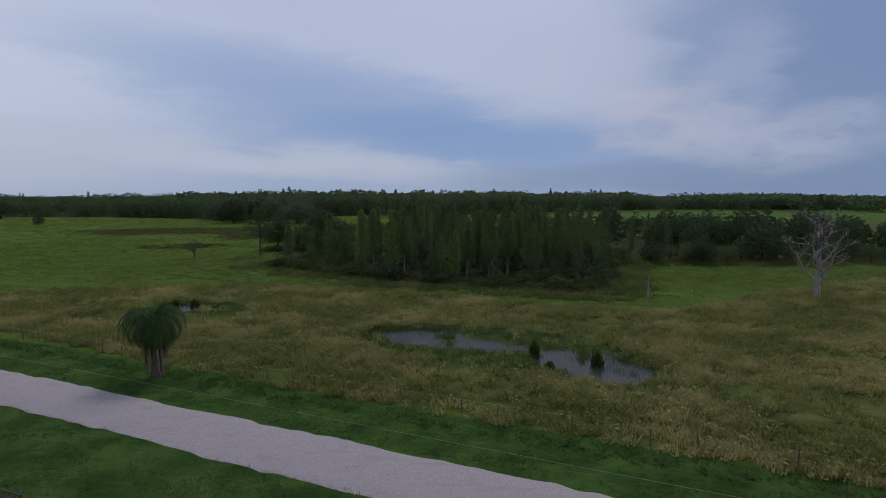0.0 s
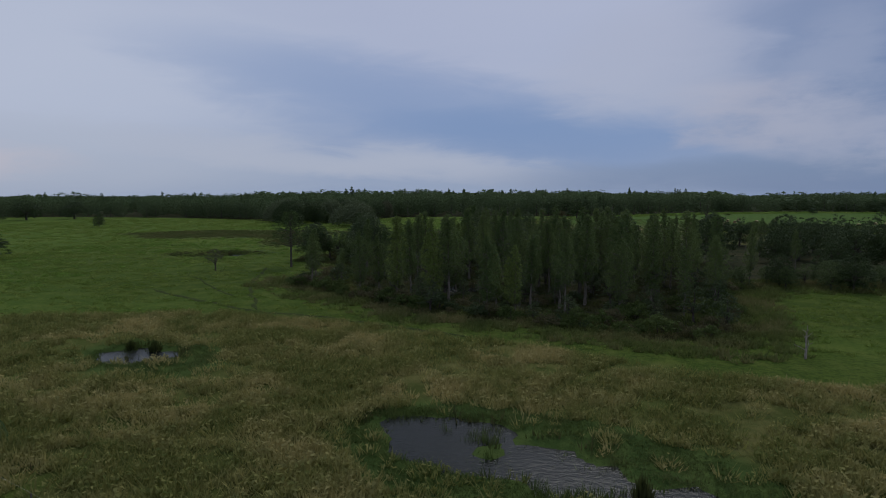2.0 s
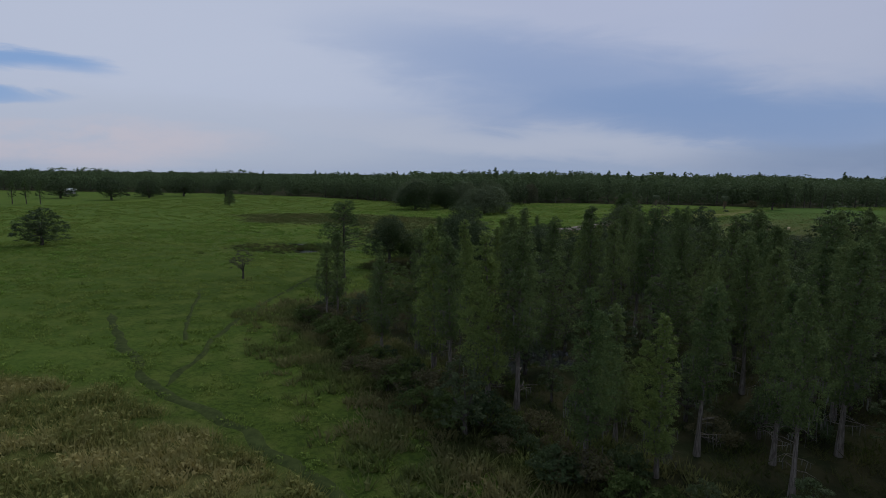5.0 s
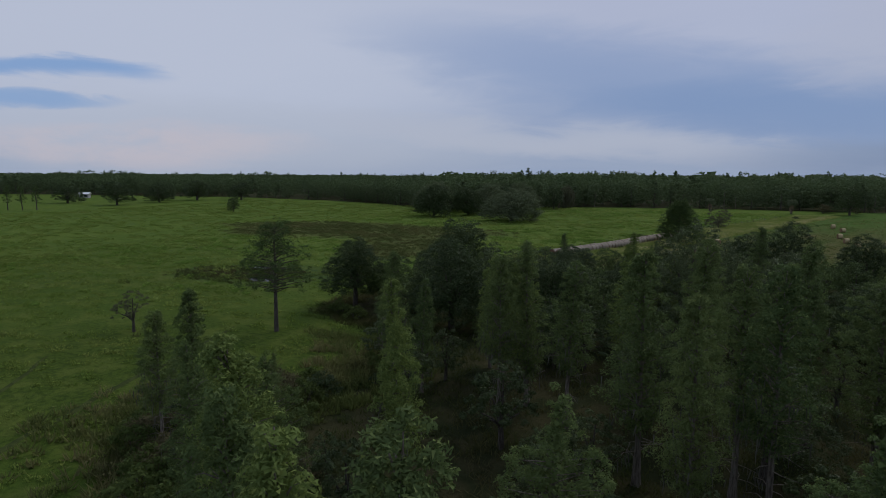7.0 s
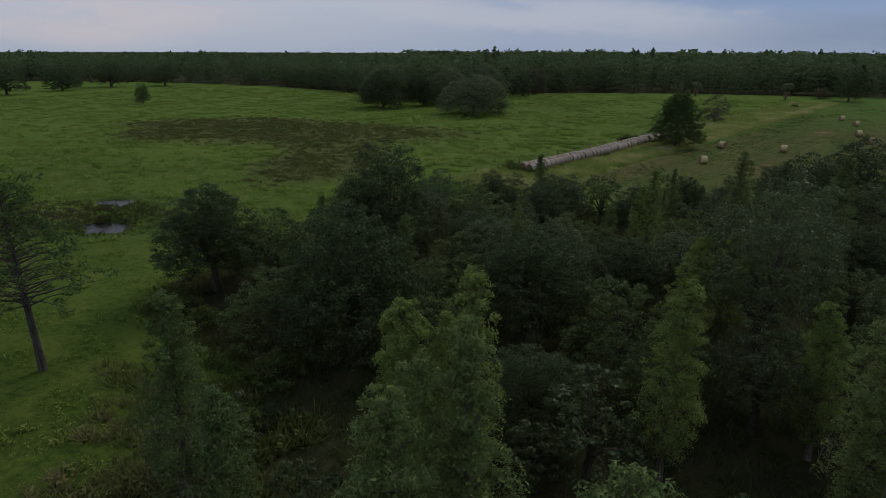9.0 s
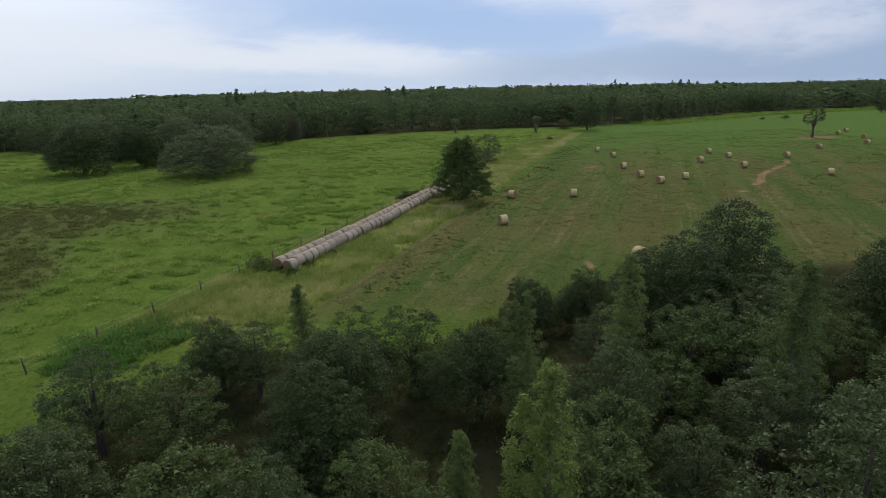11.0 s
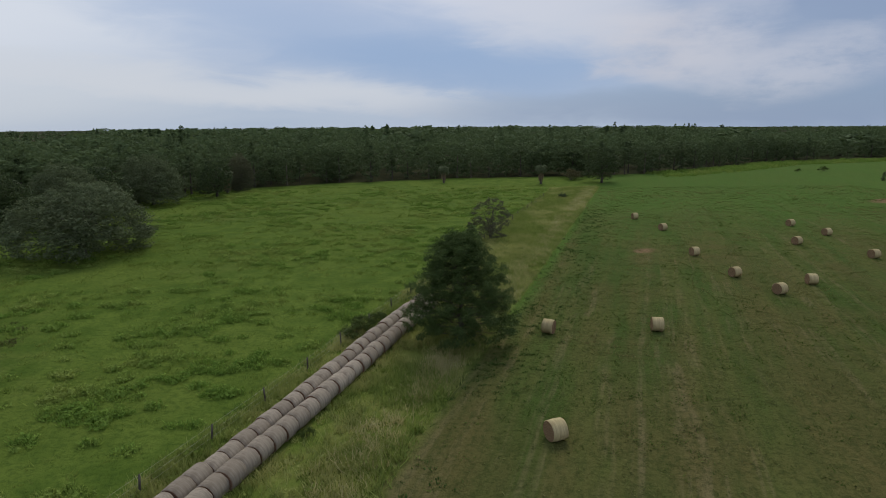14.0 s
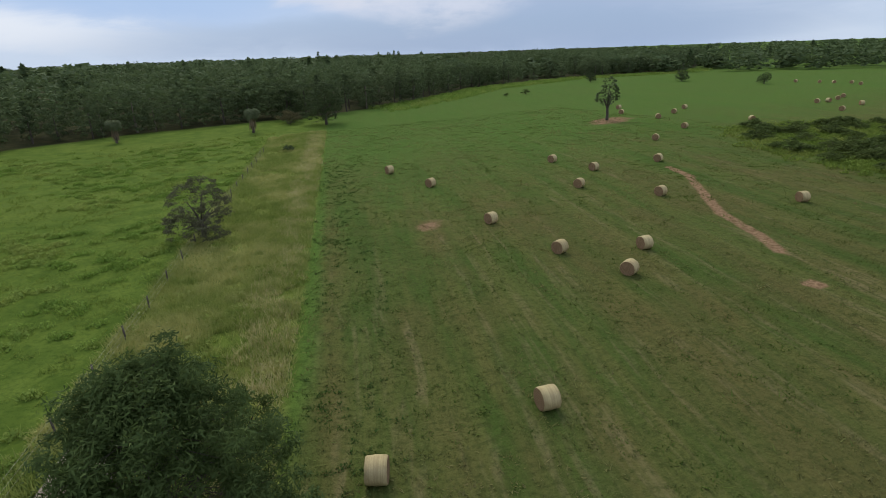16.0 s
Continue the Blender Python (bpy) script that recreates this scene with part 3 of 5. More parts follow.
def frond(rng, az, rise, length, droop, leaflet, width, n=26):
    """One palm frond: an arched rib with two rows of leaflets."""
    pts = []
    p, a = Vector((0, 0, 0)), rise
    step = length / 8
    for i in range(9):
        pts.append(p.copy())
        p = p + Vector((math.cos(az) * math.cos(a), math.sin(az) * math.cos(a), math.sin(a))) * step
        a -= droop / 8
    side = Vector((-math.sin(az), math.cos(az), 0))
    v, f = [], []
    for i in range(n):
        t = (0.14 + 0.86 * i / n) * 8
        k = min(int(t), 7)
        c = pts[k].lerp(pts[k + 1], t - k)
        d = (pts[k + 1] - pts[k]).normalized()
        ln = leaflet * (1 - abs(i / n - 0.45) * 0.9)
        for s in (-1, 1):
            tip = c + (side * s * 0.75 + d * 0.45).normalized() * ln - Vector((0, 0, ln * rng.uniform(0.35, 0.8)))
            q = len(v)
            v += [tuple(c - d * width), tuple(c + d * width), tuple(tip + d * width * 0.2), tuple(tip - d * width * 0.2)]
            f.append((q, q + 1, q + 2, q + 3))
    return pts, v, f


def palm(seed, h, trunk_r, fronds, length, droop, leaflet, label, skirt=True, leaf=LEAF_PALM):
    rng = np.random.default_rng(seed)
    tb = Tubes(9)
    line = bend(rng, h, 0.1, 6)
    tb.add(line, [trunk_r * 1.5, trunk_r * 1.05, trunk_r, trunk_r, trunk_r, trunk_r * 1.1, trunk_r * 0.8])
    e = new("palm_tree")
    part("trunk", tb.mesh("palm_trunk", BARK_DARK), e)
    top = line[-1]
    for i in range(fronds):
        az = i * 2.39996
        pts, v, f = frond(rng, az, radians(80 - 78 * (i / fronds)), length * rng.uniform(0.85, 1.1), droop * rng.uniform(0.85, 1.15), leaflet, 0.04)
        ribs = Tubes(4)
        ribs.add([p for p in pts], [0.03 * (1 - j / 10) for j in range(9)])
        rv, rf = [tuple(x) for x in ribs.v], ribs.f
        off = len(v)
        me = mesh_from("frond", v + rv, f + [tuple(j + off for j in q) for q in rf], leaf)
        o = part("frond", me, e)
        o.location = top
    if skirt:
        pts = [top + Vector((math.cos(w) * trunk_r * q, math.sin(w) * trunk_r * q, -0.15 * q)) for q in (1.1, 1.6, 2.2) for w in np.linspace(0, 6.28, 70)]
        v, f = strands(rng, [tuple(p) for p in pts], h * 0.66 if h < 5 else 1.2, 0.07)
        tagged(part("dead_fronds", mesh_from("dead_fronds", v, f, DEAD_FROND), e, "dry brown hanging dead fronds"), kind="stuff")
    return tagged(e, label, "palm")


def dead_tree(seed, h, spread, label, moss_n=120, levels=4):
    rng = np.random.default_rng(seed)
    tb = Tubes(6)
    tips = []

    def limb(p, d, length, rad, lev):
        pts = [p]
        q, dd = p.copy(), d.copy()
        for _ in range(5):
            dd = (dd + Vector(rng.normal(size=3) * 0.17) + Vector((0, 0, 0.07))).normalized()
            q = q + dd * length / 5
            pts.append(q.copy())
        tb.add(pts, [rad * (1 - 0.16 * i) for i in range(6)])
        tips.extend(pts[1:])
        if lev > 0:
            for _ in range(4):
                i = int(rng.integers(1, 6))
                out_d = Vector((rng.normal() * spread, rng.normal() * spread, rng.uniform(0.1, 0.8)))
                limb(pts[i], (dd * 0.55 + out_d).normalized(), length * rng.uniform(0.35, 0.6), rad * 0.5, lev - 1)

    stem = bend(rng, h * 0.93, 0.25, 8)
    tb.add(stem, [0.42 * h / 11 * (1 - 0.112 * i) for i in range(9)])
    for k in range(4 * levels):
        t = 0.15 + 0.77 * k / (4 * levels)
        w = k * 2.4 + rng.uniform(-0.4, 0.4)
        slope = rng.uniform(0.2, 0.95)
        limb(at_height(stem, t), Vector((math.cos(w), math.sin(w), slope)).normalized(), h * (0.42 - 0.27 * t), 0.15 * h / 11, levels - 2)
    e = new("dead_tree")
    part("branch", tb.mesh("dead_branch", BARK_GREY), e)
    if moss_n:
        pick = [tuple(tips[i]) for i in rng.integers(len(tips) // 3, len(tips), moss_n)]
        v, f = strands(rng, pick, 0.9, 0.06)
        tagged(part("moss", mesh_from("dead_tree_moss", v, f, MOSS), e, "grey hanging moss"), kind="stuff")
    return tagged(e, label, "dead tree")


# ---- the lie of the land ----
def hashed(i, j):
    v = np.sin(i * 127.1 + j * 311.7) * 43758.5453
    return v - np.floor(v)


def lumps(x, y, scale):
    x, y = np.asarray(x, float) / scale, np.asarray(y, float) / scale
    i, j = np.floor(x), np.floor(y)
    u, v = x - i, y - j
    u, v = u * u * (3 - 2 * u), v * v * (3 - 2 * v)
    return (hashed(i, j) * (1 - u) + hashed(i + 1, j) * u) * (1 - v) + (hashed(i, j + 1) * (1 - u) + hashed(i + 1, j + 1) * u) * v


def inside_soft(x, y, poly, soft):
    """1 well inside the polygon, 0 well outside, 0.5 on its line."""
    x, y = np.asarray(x, float), np.asarray(y, float)
    ins = np.zeros(x.shape, bool)
    dist = np.full(x.shape, 1e9)
    for (x0, y0), (x1, y1) in zip(poly, poly[1:] + poly[:1]):
        cross_ = (y0 > y) != (y1 > y)
        with np.errstate(divide="ignore", invalid="ignore"):
            xi = (x1 - x0) * (y - y0) / (y1 - y0 + 1e-12) + x0
        ins ^= cross_ & (x < xi)
        t = np.clip(((x - x0) * (x1 - x0) + (y - y0) * (y1 - y0)) / ((x1 - x0) ** 2 + (y1 - y0) ** 2), 0, 1)
        dist = np.minimum(dist, np.hypot(x - x0 - t * (x1 - x0), y - y0 - t * (y1 - y0)))
    return np.clip(0.5 + np.where(ins, dist, -dist) / (2 * soft), 0, 1)


def ellipse(x, y, cx, cy, a, b, turn=0.0, soft=0.3):
    c, s = math.cos(radians(turn)), math.sin(radians(turn))
    dx, dy = np.asarray(x, float) - cx, np.asarray(y, float) - cy
    r = np.hypot((dx * c + dy * s) / a, (-dx * s + dy * c) / b)
    return np.clip(0.5 + (1 - r) / (2 * soft), 0, 1)


def trail(x, y, pts, w):
    x, y = np.asarray(x, float), np.asarray(y, float)
    d = np.full(x.shape, 1e9)
    for (x0, y0), (x1, y1) in zip(pts, pts[1:]):
        t = np.clip(((x - x0) * (x1 - x0) + (y - y0) * (y1 - y0)) / ((x1 - x0) ** 2 + (y1 - y0) ** 2), 0, 1)
        d = np.minimum(d, np.hypot(x - x0 - t * (x1 - x0), y - y0 - t * (y1 - y0)))
    return np.clip(1 - d / (2 * w), 0, 1)


def road_side(x, y):
    """Metres beyond the far edge of the shell road."""
    return (np.asarray(y, float) - 28.2 + 0.455 * np.asarray(x, float)) * 0.910


FENCE_O, ALONG, ACROSS = Vector((-37.6, 184.0, 0)), Vector((0.3486, 0.9373, 0)), Vector((0.9373, -0.3486, 0))


def field_side(x, y):
    """Metres to the hay field's side of the pasture fence."""
    return (np.asarray(x, float) - FENCE_O.x) * ACROSS.x + (np.asarray(y, float) - FENCE_O.y) * ACROSS.y


def field_at(a, b, z=0.0):
    return FENCE_O + ALONG * a + ACROSS * b + Vector((0, 0, z))


WOOD = [(-34, 108), (-22, 98), (-10, 89), (2, 85), (13, 80), (22, 78), (26, 86), (30, 104), (40, 114), (62, 113), (100, 112),
        (120, 150), (60, 190), (22, 190), (-4, 184), (-16, 172), (-30, 172), (-38, 158), (-44, 146), (-43, 137), (-30, 132), (-27, 122), (-30, 113)]
CLEAR = [(-14.7, 137.6, 3.2), (-22.6, 128.6, 3.6), (-13.7, 111, 3.0), (-20, 139.5, 2.2), (-28, 146, 2.5), (-21, 127, 3.0)]
MARSH = [(-120, 96), (-120, 74), (-75, 72), (-52, 82), (-33, 86), (-15, 82), (1, 76), (14, 69), (27, 65), (45, 78), (70, 92), (140, 92), (140, -40), (40, 12)]
FOREST_EDGE = [(-580, 160), (-470, 258), (-368, 304), (-276, 338), (-208, 338), (-152, 326), (-116, 298), (-92, 300), (-80, 330), (-70, 350), (-45, 364), (-5, 378), (37, 382), (64, 390), (92, 406), (143, 444), (218, 466), (300, 452), (420, 520), (600, 700)]
TRACK_A = [(-51.2, 99.8), (-42, 93.8), (-36.1, 90.6), (-30.3, 87.2), (-23.2, 85.8), (-16.9, 83.4), (-10, 80.6), (-3, 77.8)]
TRACK_B = [(-52.2, 112.9), (-43.1, 102.2), (-35.7, 94.7)]
TRACK_C = [(-45.6, 126.5), (-40, 109.2), (-37.2, 101.2), (-33, 94.3), (-29.9, 87.7)]
THICKET = [(103, 283), (87, 267), (81, 255), (77, 241), (110, 225), (140, 240), (128, 275)]


POND_W = (-67.5, 149.0)


def brown_wet(x, y):
    """The two brown, half-dry hollows of the pasture."""
    wob = (lumps(x, y, 14.0) - 0.5) * 0.7
    return np.clip(np.maximum(ellipse(x, y, -92, 212, 36, 19, 6, 0.5), ellipse(x, y, -62, 186, 9, 19, 10, 0.5)) + wob, 0, 1)


def pond_depth(x, y):
    wob = (lumps(x, y, 4.0) - 0.5) * 0.6 + (lumps(x, y, 1.6) - 0.5) * 0.5
    p1 = np.maximum(ellipse(x, y, 1.5, 52.3, 9.5, 3.6, -22), ellipse(x, y, 11.5, 45.5, 5.6, 4.2, -50))
    p2 = ellipse(x, y, -31.9, 68.4, 4.4, 3.0, -10)
    p3 = np.maximum(ellipse(x, y, -70, 154.5, 3.0, 1.6, 20), ellipse(x, y, -63, 147.5, 3.4, 2.2, 30))
    p4 = ellipse(x, y, -7, 106, 4.5, 3.0)
    p4 = np.maximum(p4, ellipse(x, y, -11, 102, 3.0, 2.0))
    return np.clip((np.maximum.reduce([p1, p2, p3, p4]) + wob * 1.3 - 0.55) * 2.2, 0, 1)


def far_fall(x, y):
    """The land falls away gently in the distance."""
    return -0.003 * np.maximum(np.hypot(x, np.asarray(y, float) - 80) - 700, 0)


def ground_height(x, y):
    z = (lumps(x, y, 9.0) - 0.5) * 0.16 + (lumps(x, y, 2.2) - 0.5) * 0.08
    s = road_side(x, y)
    flat_road = np.clip(1 - np.abs(s + 2.4) / 4.5, 0, 1)
    z = z * (1 - flat_road)
    z = z + np.clip(inside_soft(x, y, MARSH, 4.0) - 0.5, 0, 0.5) * np.clip((s - 6) / 3, 0, 1) * (lumps(x, y, 2.6) - 0.4) * 0.7
    z = z - 0.40 * pond_depth(x, y)
    return z + far_fall(x, y)


def ground_z(x, y):
    return float(ground_height(np.array([x]), np.array([y]))[0])


def steps_out(start, stop, first, grow):
    vals, s, p = [], first, start
    while abs(p - start) < abs(stop - start):
        p += s if stop > start else -s
        vals.append(p)
        s *= grow
    return vals


xs = np.array(sorted(steps_out(-80, -4600, 1.0, 1.045) + list(np.arange(-80, 82, 0.9)) + steps_out(82, 4600, 1.0, 1.045)))
ys = np.array(sorted(steps_out(12, -1500, 1.0, 1.09) + list(np.arange(12, 292, 0.9)) + steps_out(292, 4800, 1.0, 1.045)))
gx, gy = np.meshgrid(xs, ys)
X, Y = gx.ravel(), gy.ravel()
nx, ny = len(xs), len(ys)
quad = (np.arange(ny - 1)[:, None] * nx + np.arange(nx - 1)[None, :]).ravel()
ground_me = mesh_from("ground", np.stack([X, Y, ground_height(X, Y)], 1), np.stack([quad, quad + 1, quad + nx + 1, quad + nx], 1), GROUND, True)
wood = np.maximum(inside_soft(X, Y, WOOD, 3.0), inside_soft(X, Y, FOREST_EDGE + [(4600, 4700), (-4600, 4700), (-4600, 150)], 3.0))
side_road = road_side(X, Y)
beyond_fence = field_side(X, Y)
marsh = inside_soft(X, Y, MARSH, 4.0) * np.clip(0.5 + (side_road - 5.6) / 2, 0, 1)
covers = {
    "marsh": marsh * np.where(X > 30, 0.72, 1.0),
    "rough": np.where(Y > 175, np.clip(0.5 + np.minimum(beyond_fence + 0.6, 11.6 - beyond_fence) / 2, 0, 1), 0) * np.clip((340 - Y) / 30, 0, 1),
    "hay": np.clip(0.5 + (beyond_fence - 11.6) / 2.0, 0, 1) * np.clip((Y - 176) / 8, 0, 1) * np.clip(1.2 - inside_soft(X, Y, THICKET, 6), 0, 1),
    "lush": np.maximum(np.clip((14.2 - beyond_fence) / 2.4, 0, 1) * np.clip((Y - 222) / 16, 0, 1), np.clip((Y - 225) / 120, 0, 0.74)),
    "verge": np.clip(0.5 + (5.6 - side_road) / 1.2, 0, 1),
    "brown": brown_wet(X, Y),
    "wet": np.clip(np.maximum.reduce([ellipse(X, Y, 3, 51, 14, 7.5, -25), ellipse(X, Y, 13, 44.5, 9, 7, -40), ellipse(X, Y, -30, 67.5, 8, 5, -20), ellipse(X, Y, -66, 151, 13, 8, 20)]) * 1.1, 0, 1),
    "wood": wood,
    # painted shade: strongest round the wood, weaker over the near pasture
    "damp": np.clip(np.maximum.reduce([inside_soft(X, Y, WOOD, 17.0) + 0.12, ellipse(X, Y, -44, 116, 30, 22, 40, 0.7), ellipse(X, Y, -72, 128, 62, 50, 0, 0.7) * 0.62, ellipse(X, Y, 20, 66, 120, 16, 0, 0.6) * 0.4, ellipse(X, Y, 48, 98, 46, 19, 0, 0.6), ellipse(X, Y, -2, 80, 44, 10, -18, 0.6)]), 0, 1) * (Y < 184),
    "sand": np.maximum.reduce([
        trail(X, Y, [(61, 265), (58, 259), (51, 251.5), (45, 245), (41, 238), (38, 234)], 0.62),
        ellipse(X, Y, 16.6, 260, 2.2, 1.7, 30, 0.8) * 0.72, trail(X, Y, [(-0.4, 193.6), (-1.0, 190.4)], 0.3) * 0.85,
        ellipse(X, Y, 96, 311, 9, 4, 20, 0.6) * 0.85, ellipse(X, Y, 33, 228.5, 1.2, 0.8) * 0.8]),
}
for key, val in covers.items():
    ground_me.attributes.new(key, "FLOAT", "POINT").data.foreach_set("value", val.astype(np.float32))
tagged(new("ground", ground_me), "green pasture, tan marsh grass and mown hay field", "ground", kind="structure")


def strip(name, mat_, z, label, cat):
    """The shell road: a strip with ragged edges that lies just above the ground."""
    n, vs, fs = 900, [], []
    for i in range(n + 1):
        x = -170 + 230 * i / n
        for j, s in enumerate((-4.9, -4.6, -2.6, -0.6, -0.25)):
            rag = 0.0
            if j in (0, 4):
                rag = (float(lumps(x, j * 9.0, 0.9)) - 0.5) * 0.35 + (float(lumps(x, j * 5.0, 3.0)) - 0.5) * 0.22
            zz = z + (0.05 if j in (1, 2, 3) else -0.03)
            y = 28.2 - 0.455 * x + (s + rag) / 0.910
            vs.append((x, y, zz))
    for i in range(n):
        for j in range(4):
            a = i * 5 + j
            fs.append((a, a + 5, a + 6, a + 1))
    return tagged(new(name, mesh_from(name, vs, fs, mat_, True)), label, cat, kind="structure")


strip("road", ROAD, 0.02, "pale grey shell road with ragged grass edges", "road")


PATH_EARTH = material("trodden_grass", lambda n: n.mix(n.ramp(n.noise(where(n), 1.6, 5.0, 0.7), 0.35, 0.65), (0.034, 0.046, 0.014), (0.060, 0.076, 0.022)), 1.0, 0.03)


def cattle_path(pts, wide):
    """A narrow trodden track that follows the ground, of uneven width."""
    line = []
    for (x0, y0), (x1, y1) in zip(pts, pts[1:]):
        k = max(2, int(math.hypot(x1 - x0, y1 - y0) / 0.6))
        line += [(x0 + (x1 - x0) * i / k, y0 + (y1 - y0) * i / k) for i in range(k)]
    line.append(pts[-1])
    line = [(x + (float(lumps(x, y, 2.5)) - 0.5) * 0.7, y + (float(lumps(x + 50, y, 2.5)) - 0.5) * 0.7) for x, y in line]
    vs, fs = [], []
    for i, (x, y) in enumerate(line):
        a, b = line[max(i - 1, 0)], line[min(i + 1, len(line) - 1)]
        d = math.hypot(b[0] - a[0], b[1] - a[1])
        nx_, ny_ = -(b[1] - a[1]) / d, (b[0] - a[0]) / d
        w = wide * (0.5 + float(lumps(x, y, 1.3))) * min(1.0, 0.2 + 0.25 * min(i, len(line) - 1 - i))
        for q in (-w, -w * 0.4, w * 0.4, w):
            vs.append((x + nx_ * q, y + ny_ * q, ground_z(x + nx_ * q, y + ny_ * q) + (0.075 if abs(q) < w * 0.9 else -0.03)))
    for i in range(len(line) - 1):
        for j in range(3):
            fs.append((i * 4 + j, i * 4 + j + 1, i * 4 + j + 5, i * 4 + j + 4))
    return tagged(new("path", mesh_from("path", vs, fs, PATH_EARTH, True)), "narrow dark cattle path trodden through the pasture", "path", kind="structure")


for track, wide in ((TRACK_A, 0.44), (TRACK_B, 0.24), (TRACK_C, 0.28)):
    cattle_path(track, wide)


def water(name, cx, cy, r, z, label):
    bm = bmesh.new()
    bmesh.ops.create_circle(bm, cap_ends=True, segments=40, radius=r)
    me = bm_mesh(name, bm, WATER)
    o = new(name, me)
    o.location = (cx, cy, z)
    return tagged(o, label, "water", kind="structure")


water("water", 5, 49, 17, -0.15, "shallow dark pond in the marsh reflecting the sky")
water("water", -32, 68.6, 7, -0.15, "small dark pool among marsh grass")
water("water", -66, 151, 14, -0.16, "small pasture pond with reeds")
water("water", 3, 101, 26, -0.17, "black swamp water between the cypress trunks")


# ---- the woods ----
class Kind:
    """A tree built once; put() notes where it stands, flush() makes the copies and sets the first one too."""

    def __init__(self, proto, h):
        self.proto, self.h, self.todo = proto, h, []

    def put(self, x, y, height, turn=0.0, wide=1.0, label="", group=""):
        self.todo.append((x, y, height, turn, wide, label, group))

    def flush(self):
        for i, (x, y, height, turn, wide, label, group) in enumerate(self.todo):
            s = height / self.h
            m = pose(x, y, ground_z(x, y) - 0.05, 0, 0, turn) @ Matrix.Diagonal((s * wide, s * wide, s, 1))
            if i < len(self.todo) - 1:
                o = copy_thing(self.proto, m)
                tagged(o, label, "", group)
                o.matrix_basis = m
        if self.todo:
            tagged(self.proto, label, "", group)
            self.proto.matrix_basis = m


rng_p = np.random.default_rng(11)
taken = []


def free(x, y, gap):
    return all((x - a) ** 2 + (y - b) ** 2 > gap * gap for a, b in taken)


def in_wood(x, y, margin=0.5):
    if any((x - a) ** 2 + (y - b) ** 2 < r * r for a, b, r in CLEAR):
        return False
    return float(inside_soft(np.array([x]), np.array([y]), WOOD, 3.0)[0]) > margin


CYP = [Kind(cypress(20, 11, 1.75, 0.27), 11), Kind(cypress(21, 11, 2.0, 0.20, 1.1, 0.3, 2), 11), Kind(cypress(22, 11, 1.5, 0.36, 0.85, 0.8), 11), Kind(cypress(23, 11, 2.2, 0.18, 1.2, 0.4, 3), 11), Kind(cypress(24, 11, 1.6, 0.36, 0.8, 0.5), 11)]
FRESH = [Kind(cypress(26 + i, 11, 1.7 + 0.2 * i, 0.16, 1.2, 0.4, 1 + i, LEAF_YOUNG, "young cypress with bright yellow-green feathery crown"), 11) for i in range(2)]
BRIGHT = {(-15.8, 109), (-15.3, 126), (-18.6, 127.6), (-16.9, 126.3), (-9.2, 132.3), (-14.3, 98.3), (-8.5, 93.6), (-3.3, 136.2), (-6.9, 145), (-9.2, 141.4), (-11.9, 153.5), (1.7, 89.2)}
FAR_OAKS = [Kind(broadleaf(36 + i, 9.0, 4.2, LEAF_OAK, "oak_tree", "dense dark green oak with rounded crown", "oaks of the wood", 230, 32, 0.14, 0.02, 15, 0.62, 1800), 9.0) for i in range(2)]
OAK_L = "dense dark green oak with rounded crown"
OAKS = [Kind(broadleaf(30 + i, 9.0, 3.9, LEAF_OAK, "oak_tree", OAK_L, "oaks of the wood"), 9.0) for i in range(3)]
BAYS = [Kind(broadleaf(40 + i, 9.0, 3.2, LEAF_BAY, "bay_tree", "bay tree with glossy grey-green leaves", "bay trees of the wood", 260, 66, 0.062, 0.05, 13, 0.5, 2600), 9.0) for i in range(2)]

FILL = [Kind(broadleaf(45 + i, 6.0, 2.6, LEAF_FILL, "swamp_tree", "light green young swamp tree", "young trees of the wood", 170, 52, 0.07, 0.08, 10, 0.55, 1500), 6.0) for i in range(2)]
YOUNG = Kind(broadleaf(49, 4.0, 1.5, LEAF_BAY, "bay_tree", "young grey-green bay tree under the cypresses", "bay trees of the wood", 90, 46, 0.065, 0.08, 7, 0.5, 500), 4.0)
# cypresses that stand out at the edge and among the oaks: place and height
for k, (x, y, h) in enumerate([(-29.4, 108.4, 8.7), (1.7, 89.2, 8.2), (-25.3, 108.6, 5.6), (-15.8, 109, 10.6), (-14.9, 120, 10.2), (7.7, 100.5, 10.4),
                               (15.5, 97.5, 10.8), (29, 103, 6.4), (-17.9, 102.7, 8.4), (0, 113.2, 11.8), (10.6, 95.5, 11.4), (16.7, 101, 11.6),
                               (-3.6, 124, 11.4), (25, 114, 12.0), (23.7, 98.6, 11.7), (-24.7, 122.6, 9.5), (-20.9, 120.5, 8.1), (-15.3, 126, 10.5),
                               (-20.2, 100.9, 9.0), (-11.9, 95.6, 10.4), (7.2, 93.0, 9.4), (18.9, 96.2, 11.0), (-18.6, 127.6, 8.2), (28.4, 100.8, 8.4)]):
    (FRESH[k % 2] if (x, y) in BRIGHT else CYP[k % 5]).put(x, y, h, k * 67, 1.05)
    taken.append((x, y))
